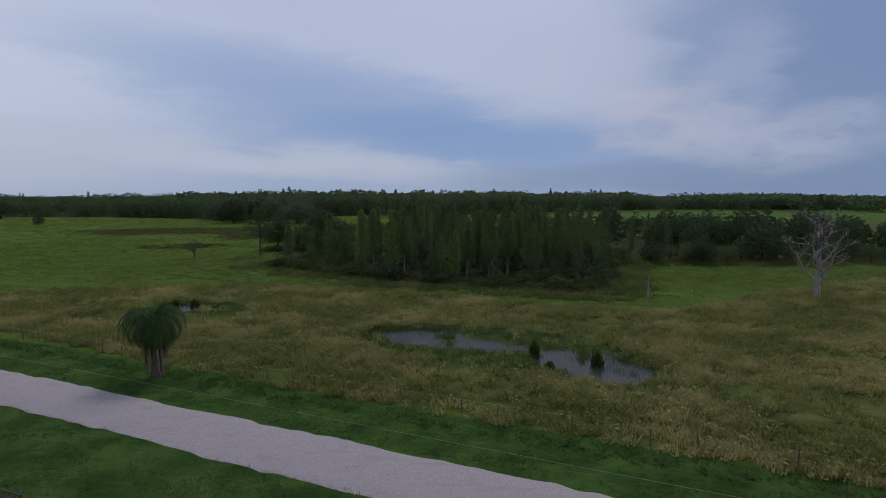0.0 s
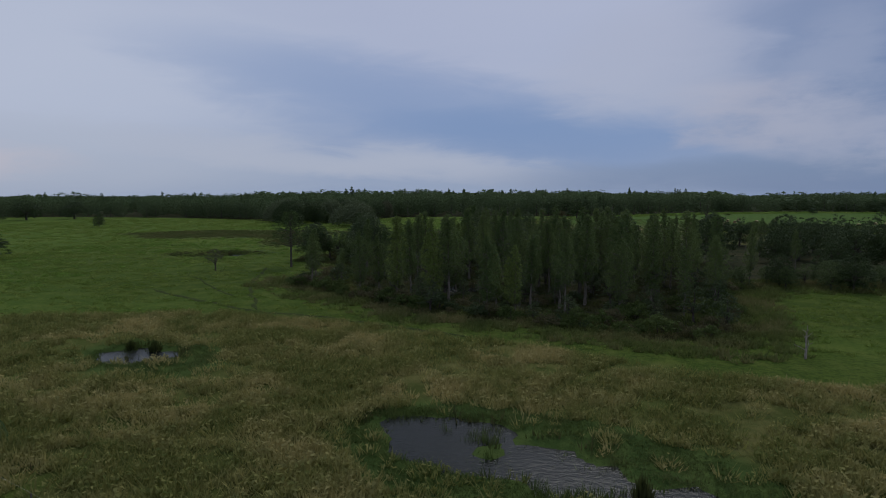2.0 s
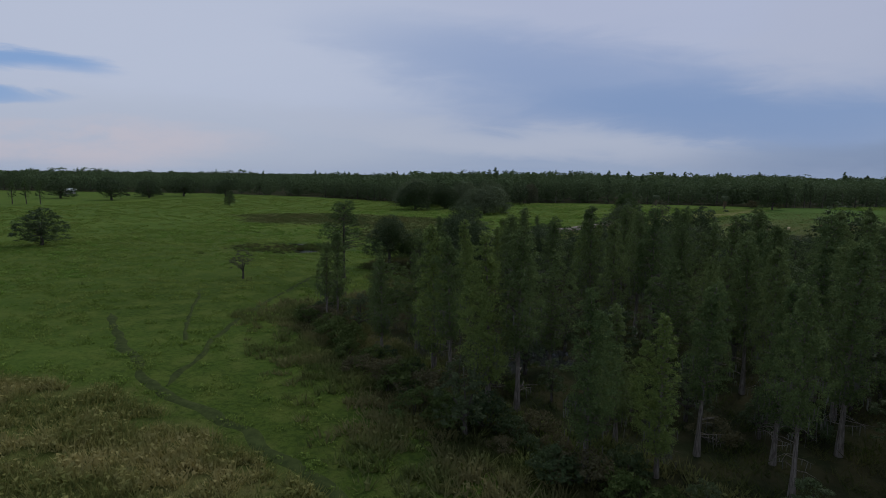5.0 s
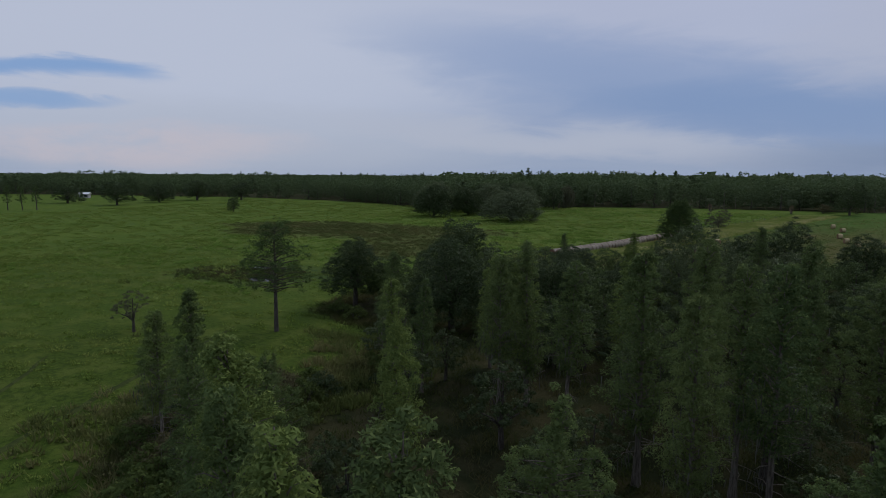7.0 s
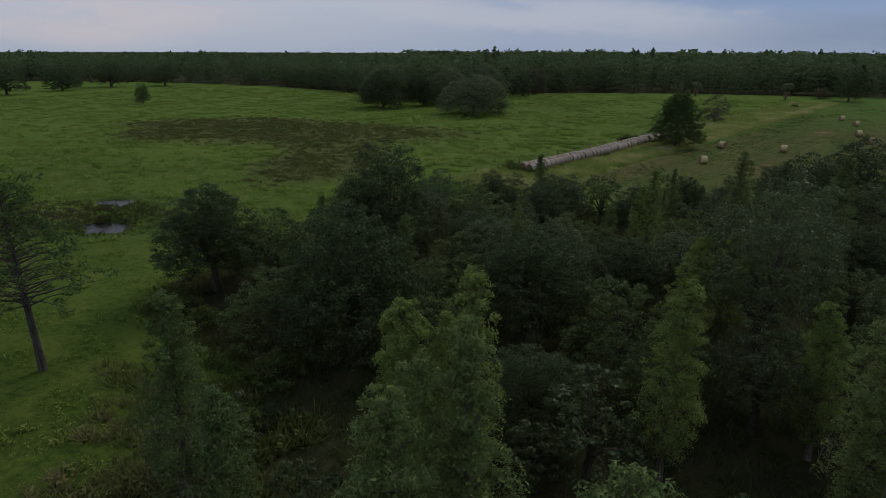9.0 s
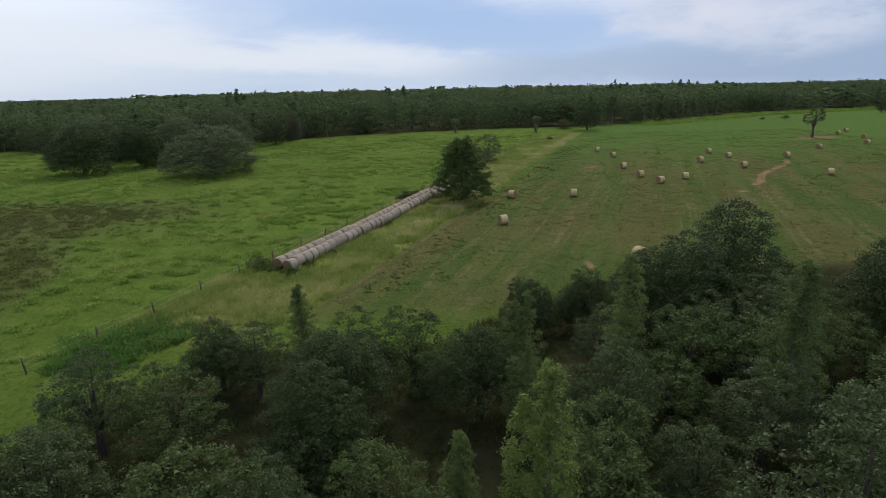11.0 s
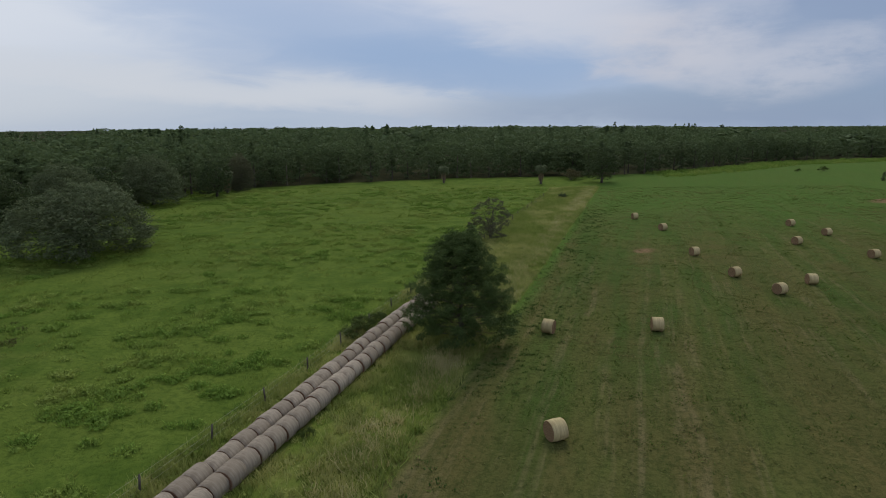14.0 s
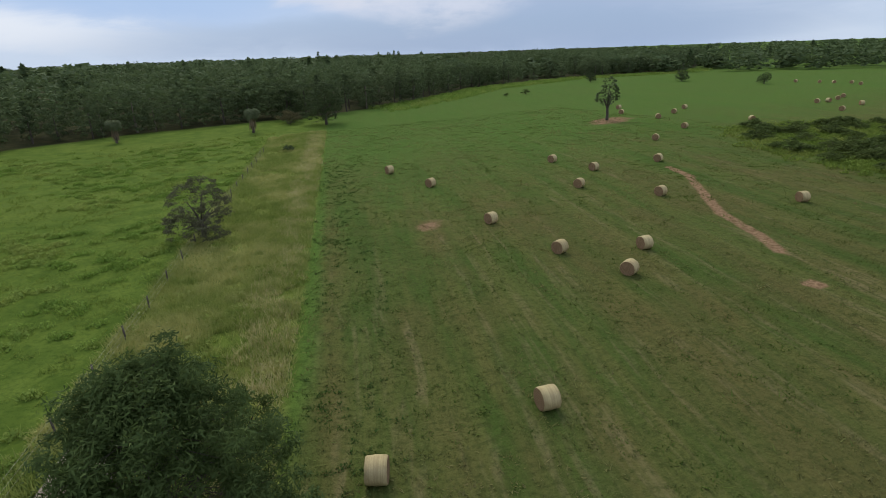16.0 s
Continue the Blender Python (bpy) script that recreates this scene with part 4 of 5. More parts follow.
for k, (x, y, h) in enumerate([(-16.9, 126.3, 9.4), (-10.4, 119.6, 10.2), (-9.2, 132.3, 8.6), (-29.2, 106.2, 8.0), (-14.3, 98.3, 11.0), (-8.5, 93.6, 11.2),
                               (-6.7, 93.9, 11.3), (-6.6, 102.8, 9.0), (-1.3, 115, 11.3), (1, 162, 9.4), (-5.7, 166, 8.7), (-11.9, 153.5, 9.0),
                               (-9.2, 141.4, 8.0), (-6.9, 145, 7.4), (-3.3, 136.2, 7.5), (-13.6, 121.8, 10.9), (3.6, 92.5, 9.2), (-26.5, 112, 4.6)]):
    (FRESH[k % 2] if (x, y) in BRIGHT else CYP[(k + 1) % 5]).put(x, y, h, k * 101, 1.15)
    taken.append((x, y))
# oaks and bays: place, height, breadth against height
for k, (x, y, h, w) in enumerate([(-40.5, 140, 8.5, 1.0), (-32.2, 150.5, 10.6, 0.95), (-26.2, 136.2, 9.3, 1.05), (-17.2, 141.8, 7.6, 1.05), (0, 173, 8.6, 1.05),
                                  (5.0, 176.5, 9.6, 1.05), (-0.8, 177.6, 5.6, 0.9), (-9.3, 175, 5.0, 0.9), (-28.5, 168, 5.0, 1.0), (-13.4, 165, 5.6, 1.1), (-5.2, 176, 5.0, 0.9), (-21, 160, 6.0, 1.1), (13, 170, 9.0, 1.0)]):
    OAKS[k % 3].put(x, y, h, k * 77, w)
    taken.append((x, y))
for k, (x, y, h, w) in enumerate([(-5.3, 142, 11.5, 0.86), (-3.3, 151, 9.6, 0.95), (-5.4, 137.2, 6.0, 1.15), (-16.9, 147.6, 6.6, 1.15), (-5.9, 122.2, 6.9, 1.0),
                                  (0.2, 118.2, 6.8, 1.2), (-21.5, 146, 6.6, 1.15), (-7.6, 161, 6.5, 1.0), (2.5, 144, 8.6, 1.0), (-33, 143, 6.3, 1.1)]):
    BAYS[k % 2].put(x, y, h, k * 53, w)
    taken.append((x, y))
n = 0
while n < 44:
    x, y = rng_p.uniform(-8, 31), rng_p.uniform(88, 133)
    if in_wood(x, y, 0.75) and free(x, y, 2.7) and not (x < -2 and y < 108):
        CYP[n % 5].put(x, y, rng_p.uniform(9.0, 12.0) * (0.86 if y < 96 else 1.0), rng_p.uniform(0, 360), rng_p.uniform(0.95, 1.2))
        taken.append((x, y))
        n += 1
n = 0
while n < 74:
    x, y = rng_p.uniform(-30, 33), rng_p.uniform(80, 132)
    if in_wood(x, y, 0.62) and free(x, y, 1.9) and (x > -12 or n % 3 == 0):
        YOUNG.put(x, y, rng_p.uniform(1.8, 4.4) * (1.3 if y > 104 else 1.0), rng_p.uniform(0, 360), rng_p.uniform(0.9, 1.3))
        taken.append((x, y))
        n += 1
n = 0
while n < 84:
    x, y = rng_p.uniform(-40, 24), rng_p.uniform(133, 174)
    if in_wood(x, y, 0.7) and free(x, y, 2.35):
        kind = FILL[n % 2] if n % 7 < 4 else OAKS[n % 3] if n % 7 == 4 else BAYS[n % 2] if n % 7 == 5 else CYP[n % 5]
        kind.put(x, y, rng_p.uniform(4.4, 6.4) * (1.15 if kind in CYP else 1.0), rng_p.uniform(0, 360), rng_p.uniform(1.0, 1.3))
        taken.append((x, y))
        n += 1
n = 0
while n < 40:
    x, y = rng_p.uniform(26, 116), rng_p.uniform(108, 188)
    if in_wood(x, y, 0.7) and free(x, y, 5.5):
        kind = FAR_OAKS[n % 2] if n % 4 < 3 else CYP[n % 5]
        kind.put(x, y, rng_p.uniform(7.5, 11.0), rng_p.uniform(0, 360), rng_p.uniform(0.8, 1.1))
        taken.append((x, y))
        n += 1

n = 0
while n < 34:
    x, y = rng_p.uniform(32, 108), rng_p.uniform(110, 118)
    if free(x, y, 2.6):
        FILL[n % 2].put(x, y, rng_p.uniform(2.6, 5.0), rng_p.uniform(0, 360), rng_p.uniform(1.0, 1.35))
        taken.append((x, y))
        n += 1

# trees that stand alone in the pasture and the hay field
LONE = "round dark oak alone in the pasture"
for k, (x, y, h, w) in enumerate([(-102, 290, 12, 1.2), (-83, 296, 11, 1.2),
                                  (-71, 330, 11, 0.8), (-248, 249, 11.2, 1.2), (-253, 274, 10, 1.3), (-255, 298, 11.2, 1.3), (-280, 246, 10, 1.3), (-242, 316, 10, 1.4)]):
    FAR_OAKS[k % 2].put(x, y, h, k * 59, w * 1.12, LONE, "oaks in the pasture")
for k, (x, y, h, w) in enumerate([(-268, 287, 11.2, 1.2), (-110.5, 130.5, 7.6, 1.3), (-172, 245, 7.0, 0.7), (39.6, 359, 11.5, 1.0), (37, 384, 11, 0.8), (200, 425, 5.5, 1.0), (226, 392, 6, 1.1), (226, 352, 5, 1.2),
                                  (50.5, 110, 6.2, 0.9), (41.5, 112.5, 5.4, 0.8)]):
    FAR_OAKS[k % 2].put(x, y, h, k * 83 + 20, w, LONE, "oaks in the pasture")
BUSH = [Kind(broadleaf(57 + i, 9.5, 5.6, leaf_, "oak_tree", text_, "oaks in the pasture", 620, 40, 0.12, 0.015, 22, 0.60, 4200), 9.5) for i, (leaf_, text_) in
        enumerate(((LEAF_SAGE, "broad rounded grey-green oak with branches to the ground"), (LEAF_RUSSET, "broad brownish-green oak with branches to the ground"), (LEAF_OAK, "broad dark green oak with branches to the ground")))]
BUSH[0].put(-65.5, 261, 11.0, 20, 1.42)
BUSH[0].put(-81, 316, 12.5, 150, 1.0)
BUSH[0].put(-84, 290, 12.0, 250, 1.0)
BUSH[1].put(-70, 346, 11.0, 90, 0.62)
BUSH[2].put(-97, 267, 12.0, 70, 1.0)
BUSH[2].put(-89, 279, 11.0, 190, 0.95)
BUSH[0].put(-112, 296, 12.5, 40, 1.1)
for kk in CYP + FRESH + OAKS + BAYS + FAR_OAKS + FILL + BUSH + [YOUNG]:
    kk.flush()

p1 = pine(50, 10.3, 4.0, 0.40, "tall open pine with bare lower trunk in the pasture", 110, 52, 0.15)
p1.matrix_basis = pose(-41, 127.6, ground_z(-41, 127.6) - 0.05, 0, 0, 30)
p2 = pine(51, 9.3, 5.1, 0.08, "broad dense dark pine beside the hay rolls", 420, 190, 0.13, 0.022, 0.22)
p2.matrix_basis = pose(-12.4, 225.2, ground_z(-12.4, 225.2) - 0.05, 0, 0, 0)
p3 = broadleaf(52, 11.0, 3.0, LEAF_BAY, "field_tree", "open-crowned tree alone in the hay field", "", 130, 26, 0.16, 0.26, 11, 0.62, 150)
p3.matrix_basis = pose(96, 312, ground_z(96, 312) - 0.05)
thin_oak = broadleaf(53, 6.9, 3.7, LEAF_RUSSET, "thin_tree", "sparse grey-green tree in the rough grass strip", "", 200, 44, 0.10, 0.15, 10, 0.55, 500)
thin_oak.matrix_basis = pose(-5.2, 270, ground_z(-5.2, 270) - 0.05)
sap = broadleaf(54, 4.4, 1.8, LEAF_RUSSET, "thin_tree", "small thin sapling in the pasture", "", 60, 30, 0.08, 0.35, 6, 0.4, 10)
sap.matrix_basis = pose(-53, 121, ground_z(-53, 121) - 0.05)
for k, (x, y) in enumerate(((-245, 209), (-241, 212), (-249, 206))):
    t = pine(55 + k, 9, 1.8, 0.3, "slim pine in a small clump far off in the pasture", 30, 24, 0.3)
    t.matrix_basis = pose(x, y, 0)

d1 = dead_tree(60, 12.6, 1.05, "bare grey dead tree hung with grey moss", 520, 4)
d1.matrix_basis = pose(48.6, 73.4, ground_z(48.6, 73.4))
d2 = dead_tree(61, 3.2, 0.3, "small bare dead sapling in tall grass", 0, 2)
d2.matrix_basis = pose(26.3, 73.2, ground_z(26.3, 73.2))

pm = palm(62, 4.4, 0.34, 46, 3.5, radians(186), 0.62, "drooping green palm with shaggy trunk beside the fence")
pm.matrix_basis = pose(-22.4, 42.4, ground_z(-22.4, 42.4) - 0.05)
pa = palm(63, 4.4, 0.24, 40, 2.4, radians(150), 0.8, "pale grey-green cabbage palm at the forest edge", True, LEAF_SAGE)
pa.matrix_basis = pose(-10.5, 362, 0)
tagged(pa, "", "", "palms at the forest edge")
for x, y, s in ((19.8, 357, 1.1), (-71, 338, 1.15)):
    copy_thing(pa, pose(x, y, 0, 0, 0, x * 9) @ Matrix.Diagonal((s, s, s, 1)))

# shrubs along the foot of the wood, in the thicket, round the hay rolls
SHR = [Kind(shrub(70), 2.0), Kind(shrub(71, 2.0, 1.5, LEAF_BROWN), 2.0), Kind(shrub(72, 2.0, 1.1, LEAF_OAK), 2.0), Kind(shrub(73, 2.0, 1.3, LEAF_SHRUB), 2.0)]
n = 0
while n < 150:
    x, y = rng_p.uniform(-40, 34), rng_p.uniform(80, 182 if n < 100 else 108)
    e = float(inside_soft(np.array([x]), np.array([y]), WOOD, 3.0)[0])
    if (0.5 < e < 0.99 or (e > 0.9 and n % 3 == 0)) and free(x, y, 1.3) and float(pond_depth(np.array([x]), np.array([y]))[0]) < 0.2:
        SHR[n % 4].put(x, y, rng_p.uniform(0.9, 2.4), rng_p.uniform(0, 360), rng_p.uniform(0.9, 1.3))
        taken.append((x, y))
        n += 1
n = 0
while n < 110:
    x, y = rng_p.uniform(78, 140), rng_p.uniform(226, 282)
    if float(inside_soft(np.array([x]), np.array([y]), THICKET, 3.0)[0]) > 0.7:
        SHR[(n % 2) * 3].put(x, y, rng_p.uniform(1.2, 2.4), rng_p.uniform(0, 360), 1.9, "dense shrub of a thicket in the hay field", "shrubs of the thicket")
        n += 1
for a, b, h in ((9.2, 0.3, 1.5), (8.6, 2.2, 1.2), (8.4, 4.6, 1.1), (11, 5.0, 0.9), (45.5, 0.2, 1.8), (47.5, 0.0, 1.6), (49.5, 0.3, 1.3), (16, 5.0, 0.7), (30, 5.0, 0.7), (57, 9.6, 2.2)):
    p = field_at(a, b)
    SHR[(int(a * 3) % 2) * 3].put(p.x, p.y, h, a * 70, 1.2, "weedy green shrub against the hay rolls", "shrubs by the hay rolls")
for x, y, h in ((18.3, 320.8, 1.6), (135.6, 395.0, 2.2), (124.7, 393.1, 1.5), (16.1, 81, 2.6), (5.1, 83, 1.6), (24.4, 90, 2.4), (20, 79, 1.8), (12.5, 80.5, 1.5), (27, 99, 2.2), (-14, 93.5, 1.3), (-24, 101, 1.5)):
    SHR[int(x) % 4].put(x, y, h, x * 31, 1.25)
for x, y, h in ((32, 368, 4.2), (34, 371, 3.4), (44, 372, 3.0)):
    SHR[1].put(x, y, h, x * 31, 1.1, "brownish shrub at the forest edge", "shrubs of the forest edge")
for kk in SHR:
    kk.flush()

# ---- the forest behind the fields ----


def forest_proto(seed, quads, size, conical):
    """The crown of a forest tree, 14 m high: a mound of rounded lobes, or a tapered pine."""
    rng = np.random.default_rng(seed)
    cs, rs = [], []
    lob = 20
    for i in range(lob):
        w = i * 2.4
        if conical:
            t = 0.25 + 0.73 * (i + rng.uniform()) / lob
            d = ((1 - t) * 3.2 + 0.15) * rng.uniform(0.4, 1.0)
            cs.append((math.cos(w) * d, math.sin(w) * d, 14 * t))
            rs.append(rng.uniform(0.7, 1.2) * (1.25 - 0.7 * t))
        else:
            s = 1 - 2.15 * ((i + rng.uniform()) / lob)
            d = math.sqrt(max(0.5, 1 - s * s) if s < 0 else max(0.0, 1 - s * s)) * 3.3
            cs.append((math.cos(w) * d, math.sin(w) * d, max(1.2, 7.2 + 5.4 * s)))
            rs.append(rng.uniform(1.2, 1.9))
    return join([leaves(rng, cs, rs, quads // lob, size, 0.0, 0.7, 0.6), heart(rng, cs, [q * 0.8 for q in rs], quads // 6, size * 1.5)])


def along_edge(rng, back):
    seg = [math.dist(a, b) for a, b in zip(FOREST_EDGE, FOREST_EDGE[1:])]
    q = rng.uniform(0, sum(seg))
    for (a, b), s in zip(zip(FOREST_EDGE, FOREST_EDGE[1:]), seg):
        if q <= s:
            t = q / s
            nx_, ny_ = -(b[1] - a[1]) / s, (b[0] - a[0]) / s
            return a[0] + (b[0] - a[0]) * t + nx_ * back, a[1] + (b[1] - a[1]) * t + ny_ * back
        q -= s
    return FOREST_EDGE[-1]


FOREST = []
for k in range(4):
    rng = np.random.default_rng(90 + k)
    v, f = forest_proto(90 + k, 2200, 0.22, k == 3)
    tb = Tubes(6)
    tb.add([(0, 0, -0.2), (0.1, 0.1, 4), (0, 0.2, 9)], [0.3, 0.22, 0.1])
    FOREST.append(Kind(finish_tree("forest_tree", tb.mesh("forest_trunk", BARK_PALE if k == 1 else BARK_DARK), mesh_from("forest_crown", v, f, LEAF_HAZY_FOREST),
                                   "tall dark tree at the edge of the forest", "trees of the forest edge"), 14))
rng_f = np.random.default_rng(5)
spots = []
while len(spots) < 210:
    x, y = along_edge(rng_f, rng_f.uniform(0, 7))
    if all((x - a) ** 2 + (y - b) ** 2 > 16 for a, b in spots):
        spots.append((x, y))
for k, (x, y) in enumerate(spots):
    FOREST[int(rng_f.integers(0, 4))].put(x, y, rng_f.uniform(8.5, 12.5) * (0.8 if x < -120 else 1.0), rng_f.uniform(0, 360), rng_f.uniform(1.0, 1.5))
for kk in FOREST:
    kk.flush()


def scatter_trees(name, spots_, quads, size, label):
    protos = [forest_proto(120 + k, quads, size, k == 4) for k in range(5)]
    rng = np.random.default_rng(77)
    bits = []
    for x, y, h, w in spots_:
        pick = int(rng.integers(0, 5))
        v, f = protos[pick]
        w *= 0.62 if pick == 4 else 1.0
        a = rng.uniform(0, 6.28)
        c, s = math.cos(a), math.sin(a)
        k = h / 14
        vv = np.stack([(v[:, 0] * c - v[:, 1] * s) * k * w + x, (v[:, 0] * s + v[:, 1] * c) * k * w + y, v[:, 2] * k + float(far_fall(x, y))], 1)
        bits.append((vv, f))
    vv, ff = join(bits)
    return tagged(new(name, mesh_from(name, vv, ff, LEAF_CANOPY)), label, "forest", kind="stuff")


deep = []
for _ in range(1650):
    back = 6 + 130 * rng_f.uniform() ** 1.5
    x, y = along_edge(rng_f, back)
    deep.append((x, y, (rng_f.uniform(10.5, 14.0) + (1.6 if rng_f.uniform() < 0.12 else 0) + 5.0 * back / 130) * (0.85 if x < -120 else 0.84 if x > 170 else 1.0), rng_f.uniform(1.1, 1.7)))
scatter_trees("forest", deep, 420, 0.35, "dense dark mixed forest behind the fields")
far = []
for _ in range(3400):
    w, d = rng_f.uniform(-1.5, 1.35), 480 + 2300 * rng_f.uniform() ** 1.7
    tall_ = rng_f.uniform(9, 14) * (0.85 if w < -0.45 else 0.9 if w > 0.36 else 1.2) + (2 if rng_f.uniform() < 0.08 else 0)
    far.append((d * math.sin(w), d * math.cos(w) + 60, tall_, rng_f.uniform(1.3, 2.2) + d / 2200))
scatter_trees("forest", far, 80, 1.15, "far dark forest along the horizon")

# ---- grass ----
def tufts(name, x, y, blades, height, lean, width, mat_, label, seed, spread=0.16):
    """Tufts of blades, one triangle a blade, standing on the ground."""
    rng = np.random.default_rng(seed)
    n = len(x)
    hh = height * rng.uniform(0.6, 1.4, n)
    bx = np.repeat(x, blades) + rng.normal(size=n * blades) * spread
    by = np.repeat(y, blades) + rng.normal(size=n * blades) * spread
    bz = ground_height(bx, by) - 0.02
    h = np.repeat(hh, blades) * rng.uniform(0.6, 1.2, n * blades)
    a = rng.uniform(0, 6.283, n * blades)
    w = width * rng.uniform(0.6, 1.4, n * blades)
    ox, oy = rng.normal(size=(2, n * blades)) * lean * h
    v = np.stack([
        np.stack([bx - np.cos(a) * w, by - np.sin(a) * w, bz], 1),
        np.stack([bx + np.cos(a) * w, by + np.sin(a) * w, bz], 1),
        np.stack([bx + ox, by + oy, bz + h], 1)], 1).reshape(-1, 3)
    return tagged(new(name, mesh_from(name, v, np.arange(3 * n * blades).reshape(-1, 3), mat_)), label, "grass", kind="stuff")


def tussocks(name, x, y, blades, height, radius, width, mat_, label, seed, matted=0.0):
    """Domed clumps: the blades lean outward from the middle of each clump and are shorter towards its rim."""
    rng = np.random.default_rng(seed)
    n = len(x)
    size_ = np.repeat(rng.uniform(0.55, 1.35, n), blades)
    q = np.sqrt(rng.uniform(0, 1, n * blades))
    w = rng.uniform(0, 6.283, n * blades)
    dx, dy = np.cos(w) * q, np.sin(w) * q
    bx = np.repeat(x, blades) + dx * radius * size_ * 1.3
    by = np.repeat(y, blades) + dy * radius * size_ * 0.9
    bz = ground_height(bx, by) - 0.03
    h = height * size_ * (1.05 - 0.6 * q * q) * rng.uniform(0.7, 1.15, n * blades)
    a = rng.uniform(0, 6.283, n * blades)
    ww = width * rng.uniform(0.6, 1.4, n * blades)
    tx = bx + dx * h * 0.8 + rng.normal(size=n * blades) * 0.3 * h
    ty = by + dy * h * 0.8 + rng.normal(size=n * blades) * 0.25 * h
    v = np.stack([
        np.stack([bx - np.cos(a) * ww, by - np.sin(a) * ww, bz], 1),
        np.stack([bx + np.cos(a) * ww, by + np.sin(a) * ww, bz], 1),
        np.stack([tx, ty, bz + h], 1)], 1).reshape(-1, 3)
    # the matted top of each clump: short blades that lie over its dome
    k = int(n * blades * matted)
    if k:
        pick = rng.integers(0, n * blades, k)
        rr, hh = radius * size_[pick], height * size_[pick]
        mid = np.stack([bx[pick] + rng.normal(size=k) * 0.1, by[pick] + rng.normal(size=k) * 0.1, bz[pick] + hh * (0.82 - 0.62 * q[pick] ** 2)], 1)
        nor = np.stack([dx[pick] * 0.9, dy[pick] * 0.9, np.full(k, 0.75)], 1) + rng.normal(size=(k, 3)) * 0.28
        nor /= np.linalg.norm(nor, axis=1)[:, None]
        t = np.cross(nor, rng.normal(size=(k, 3)))
        t /= np.linalg.norm(t, axis=1)[:, None]
        u = np.cross(nor, t)
        s = (rr * 0.27 * rng.uniform(0.6, 1.3, k))[:, None]
        v = np.concatenate([v, np.stack([mid - t * s, mid + t * s * 0.6 + u * s * 0.55, mid + t * s * 0.7 - u * s * 0.55], axis=1).reshape(-1, 3)])
    return tagged(new(name, mesh_from(name, v, np.arange(len(v)).reshape(-1, 3), mat_)), label, "grass", kind="stuff")


def spread_points(seed, n, x0, x1, y0, y1, keep):
    rng = np.random.default_rng(seed)
    x, y = rng.uniform(x0, x1, n), rng.uniform(y0, y1, n)
    k = keep(x, y) > rng.uniform(0, 1, n)
    return x[k], y[k]


def dry(x, y):
    return pond_depth(x, y) < 0.15


def marsh_keep(x, y):
    m = inside_soft(x, y, MARSH, 3.0) * (road_side(x, y) > 5.4) * dry(x, y)
    wet_ = np.maximum(ellipse(x, y, 3, 51, 13, 7, -25), ellipse(x, y, -30, 67.5, 7, 4.5, -20))
    return (m > 0.5) * np.clip((lumps(x, y, 3.5) * 0.55 + lumps(x, y, 1.3) * 0.45) * 3.2 - 0.95, 0.12, 1) * np.where(wet_ > 0.55, 0.12, 1) * np.where((y > 85) | (np.abs(x) > 60), 0.6, 1) * np.clip((76 - np.abs(x)) / 24, 0, 1)


x, y = spread_points(1, 68000, -75, 75, 22, 96, marsh_keep)
tussocks("marsh_grass", x, y, 19, 0.66, 0.44, 0.045, BLADE_MARSH, "tall tan and olive marsh grass in tussocks", 2, 0.4)


def pasture_keep(x, y):
    out_ = (inside_soft(x, y, MARSH, 3.0) < 0.4) * (inside_soft(x, y, WOOD, 3.0) < 0.4) * (field_side(x, y) < -0.4) * (road_side(x, y) > 6) * dry(x, y) * (brown_wet(x, y) < 0.35)
    clump = np.clip((lumps(x, y, 5.0) * 0.35 + lumps(x, y, 1.3) * 0.65 - 0.52) * 6, 0.04, 1)
    return out_ * clump


x, y = spread_points(3, 170000, -120, 90, 70, 352, pasture_keep)
tufts("pasture_grass", x, y, 7, 0.26, 0.7, 0.045, BLADE_PASTURE, "lush green pasture grass in low clumps", 4, 0.24)


def tussock_keep(x, y):
    out_ = (inside_soft(x, y, MARSH, 3.0) < 0.3) * (inside_soft(x, y, WOOD, 3.0) < 0.3) * (field_side(x, y) < -1.0) * (road_side(x, y) > 8) * dry(x, y) * (brown_wet(x, y) < 0.4)
    return out_ * (lumps(x + 40, y, 13.0) > 0.34) * (lumps(x + y * 0.25, y * 1.4, 1.9) * 0.55 + lumps(x, y, 0.9) * 0.45 > 0.64)


x, y = spread_points(21, 90000, -115, 110, 84, 345, tussock_keep)
x2, y2 = spread_points(23, 42000, -85, 10, 186, 345, tussock_keep)
tussocks("pasture_tussocks", np.concatenate([x, x2]), np.concatenate([y, y2]), 20, 0.46, 0.42, 0.05, BLADE_TUSSOCK, "taller tussocks in rows across the pasture", 22, 0.9)


def near_keep(x, y):
    out_ = (inside_soft(x, y, MARSH, 3.0) < 0.45) * (inside_soft(x, y, WOOD, 4.0) < 0.35) * (road_side(x, y) > 8) * dry(x, y) * (brown_wet(x, y) < 0.4)
    return out_ * (lumps(x, y, 7.0) * 0.35 + lumps(x + y * 0.3, y * 1.8, 1.9) * 0.65 > 0.54) * 0.8


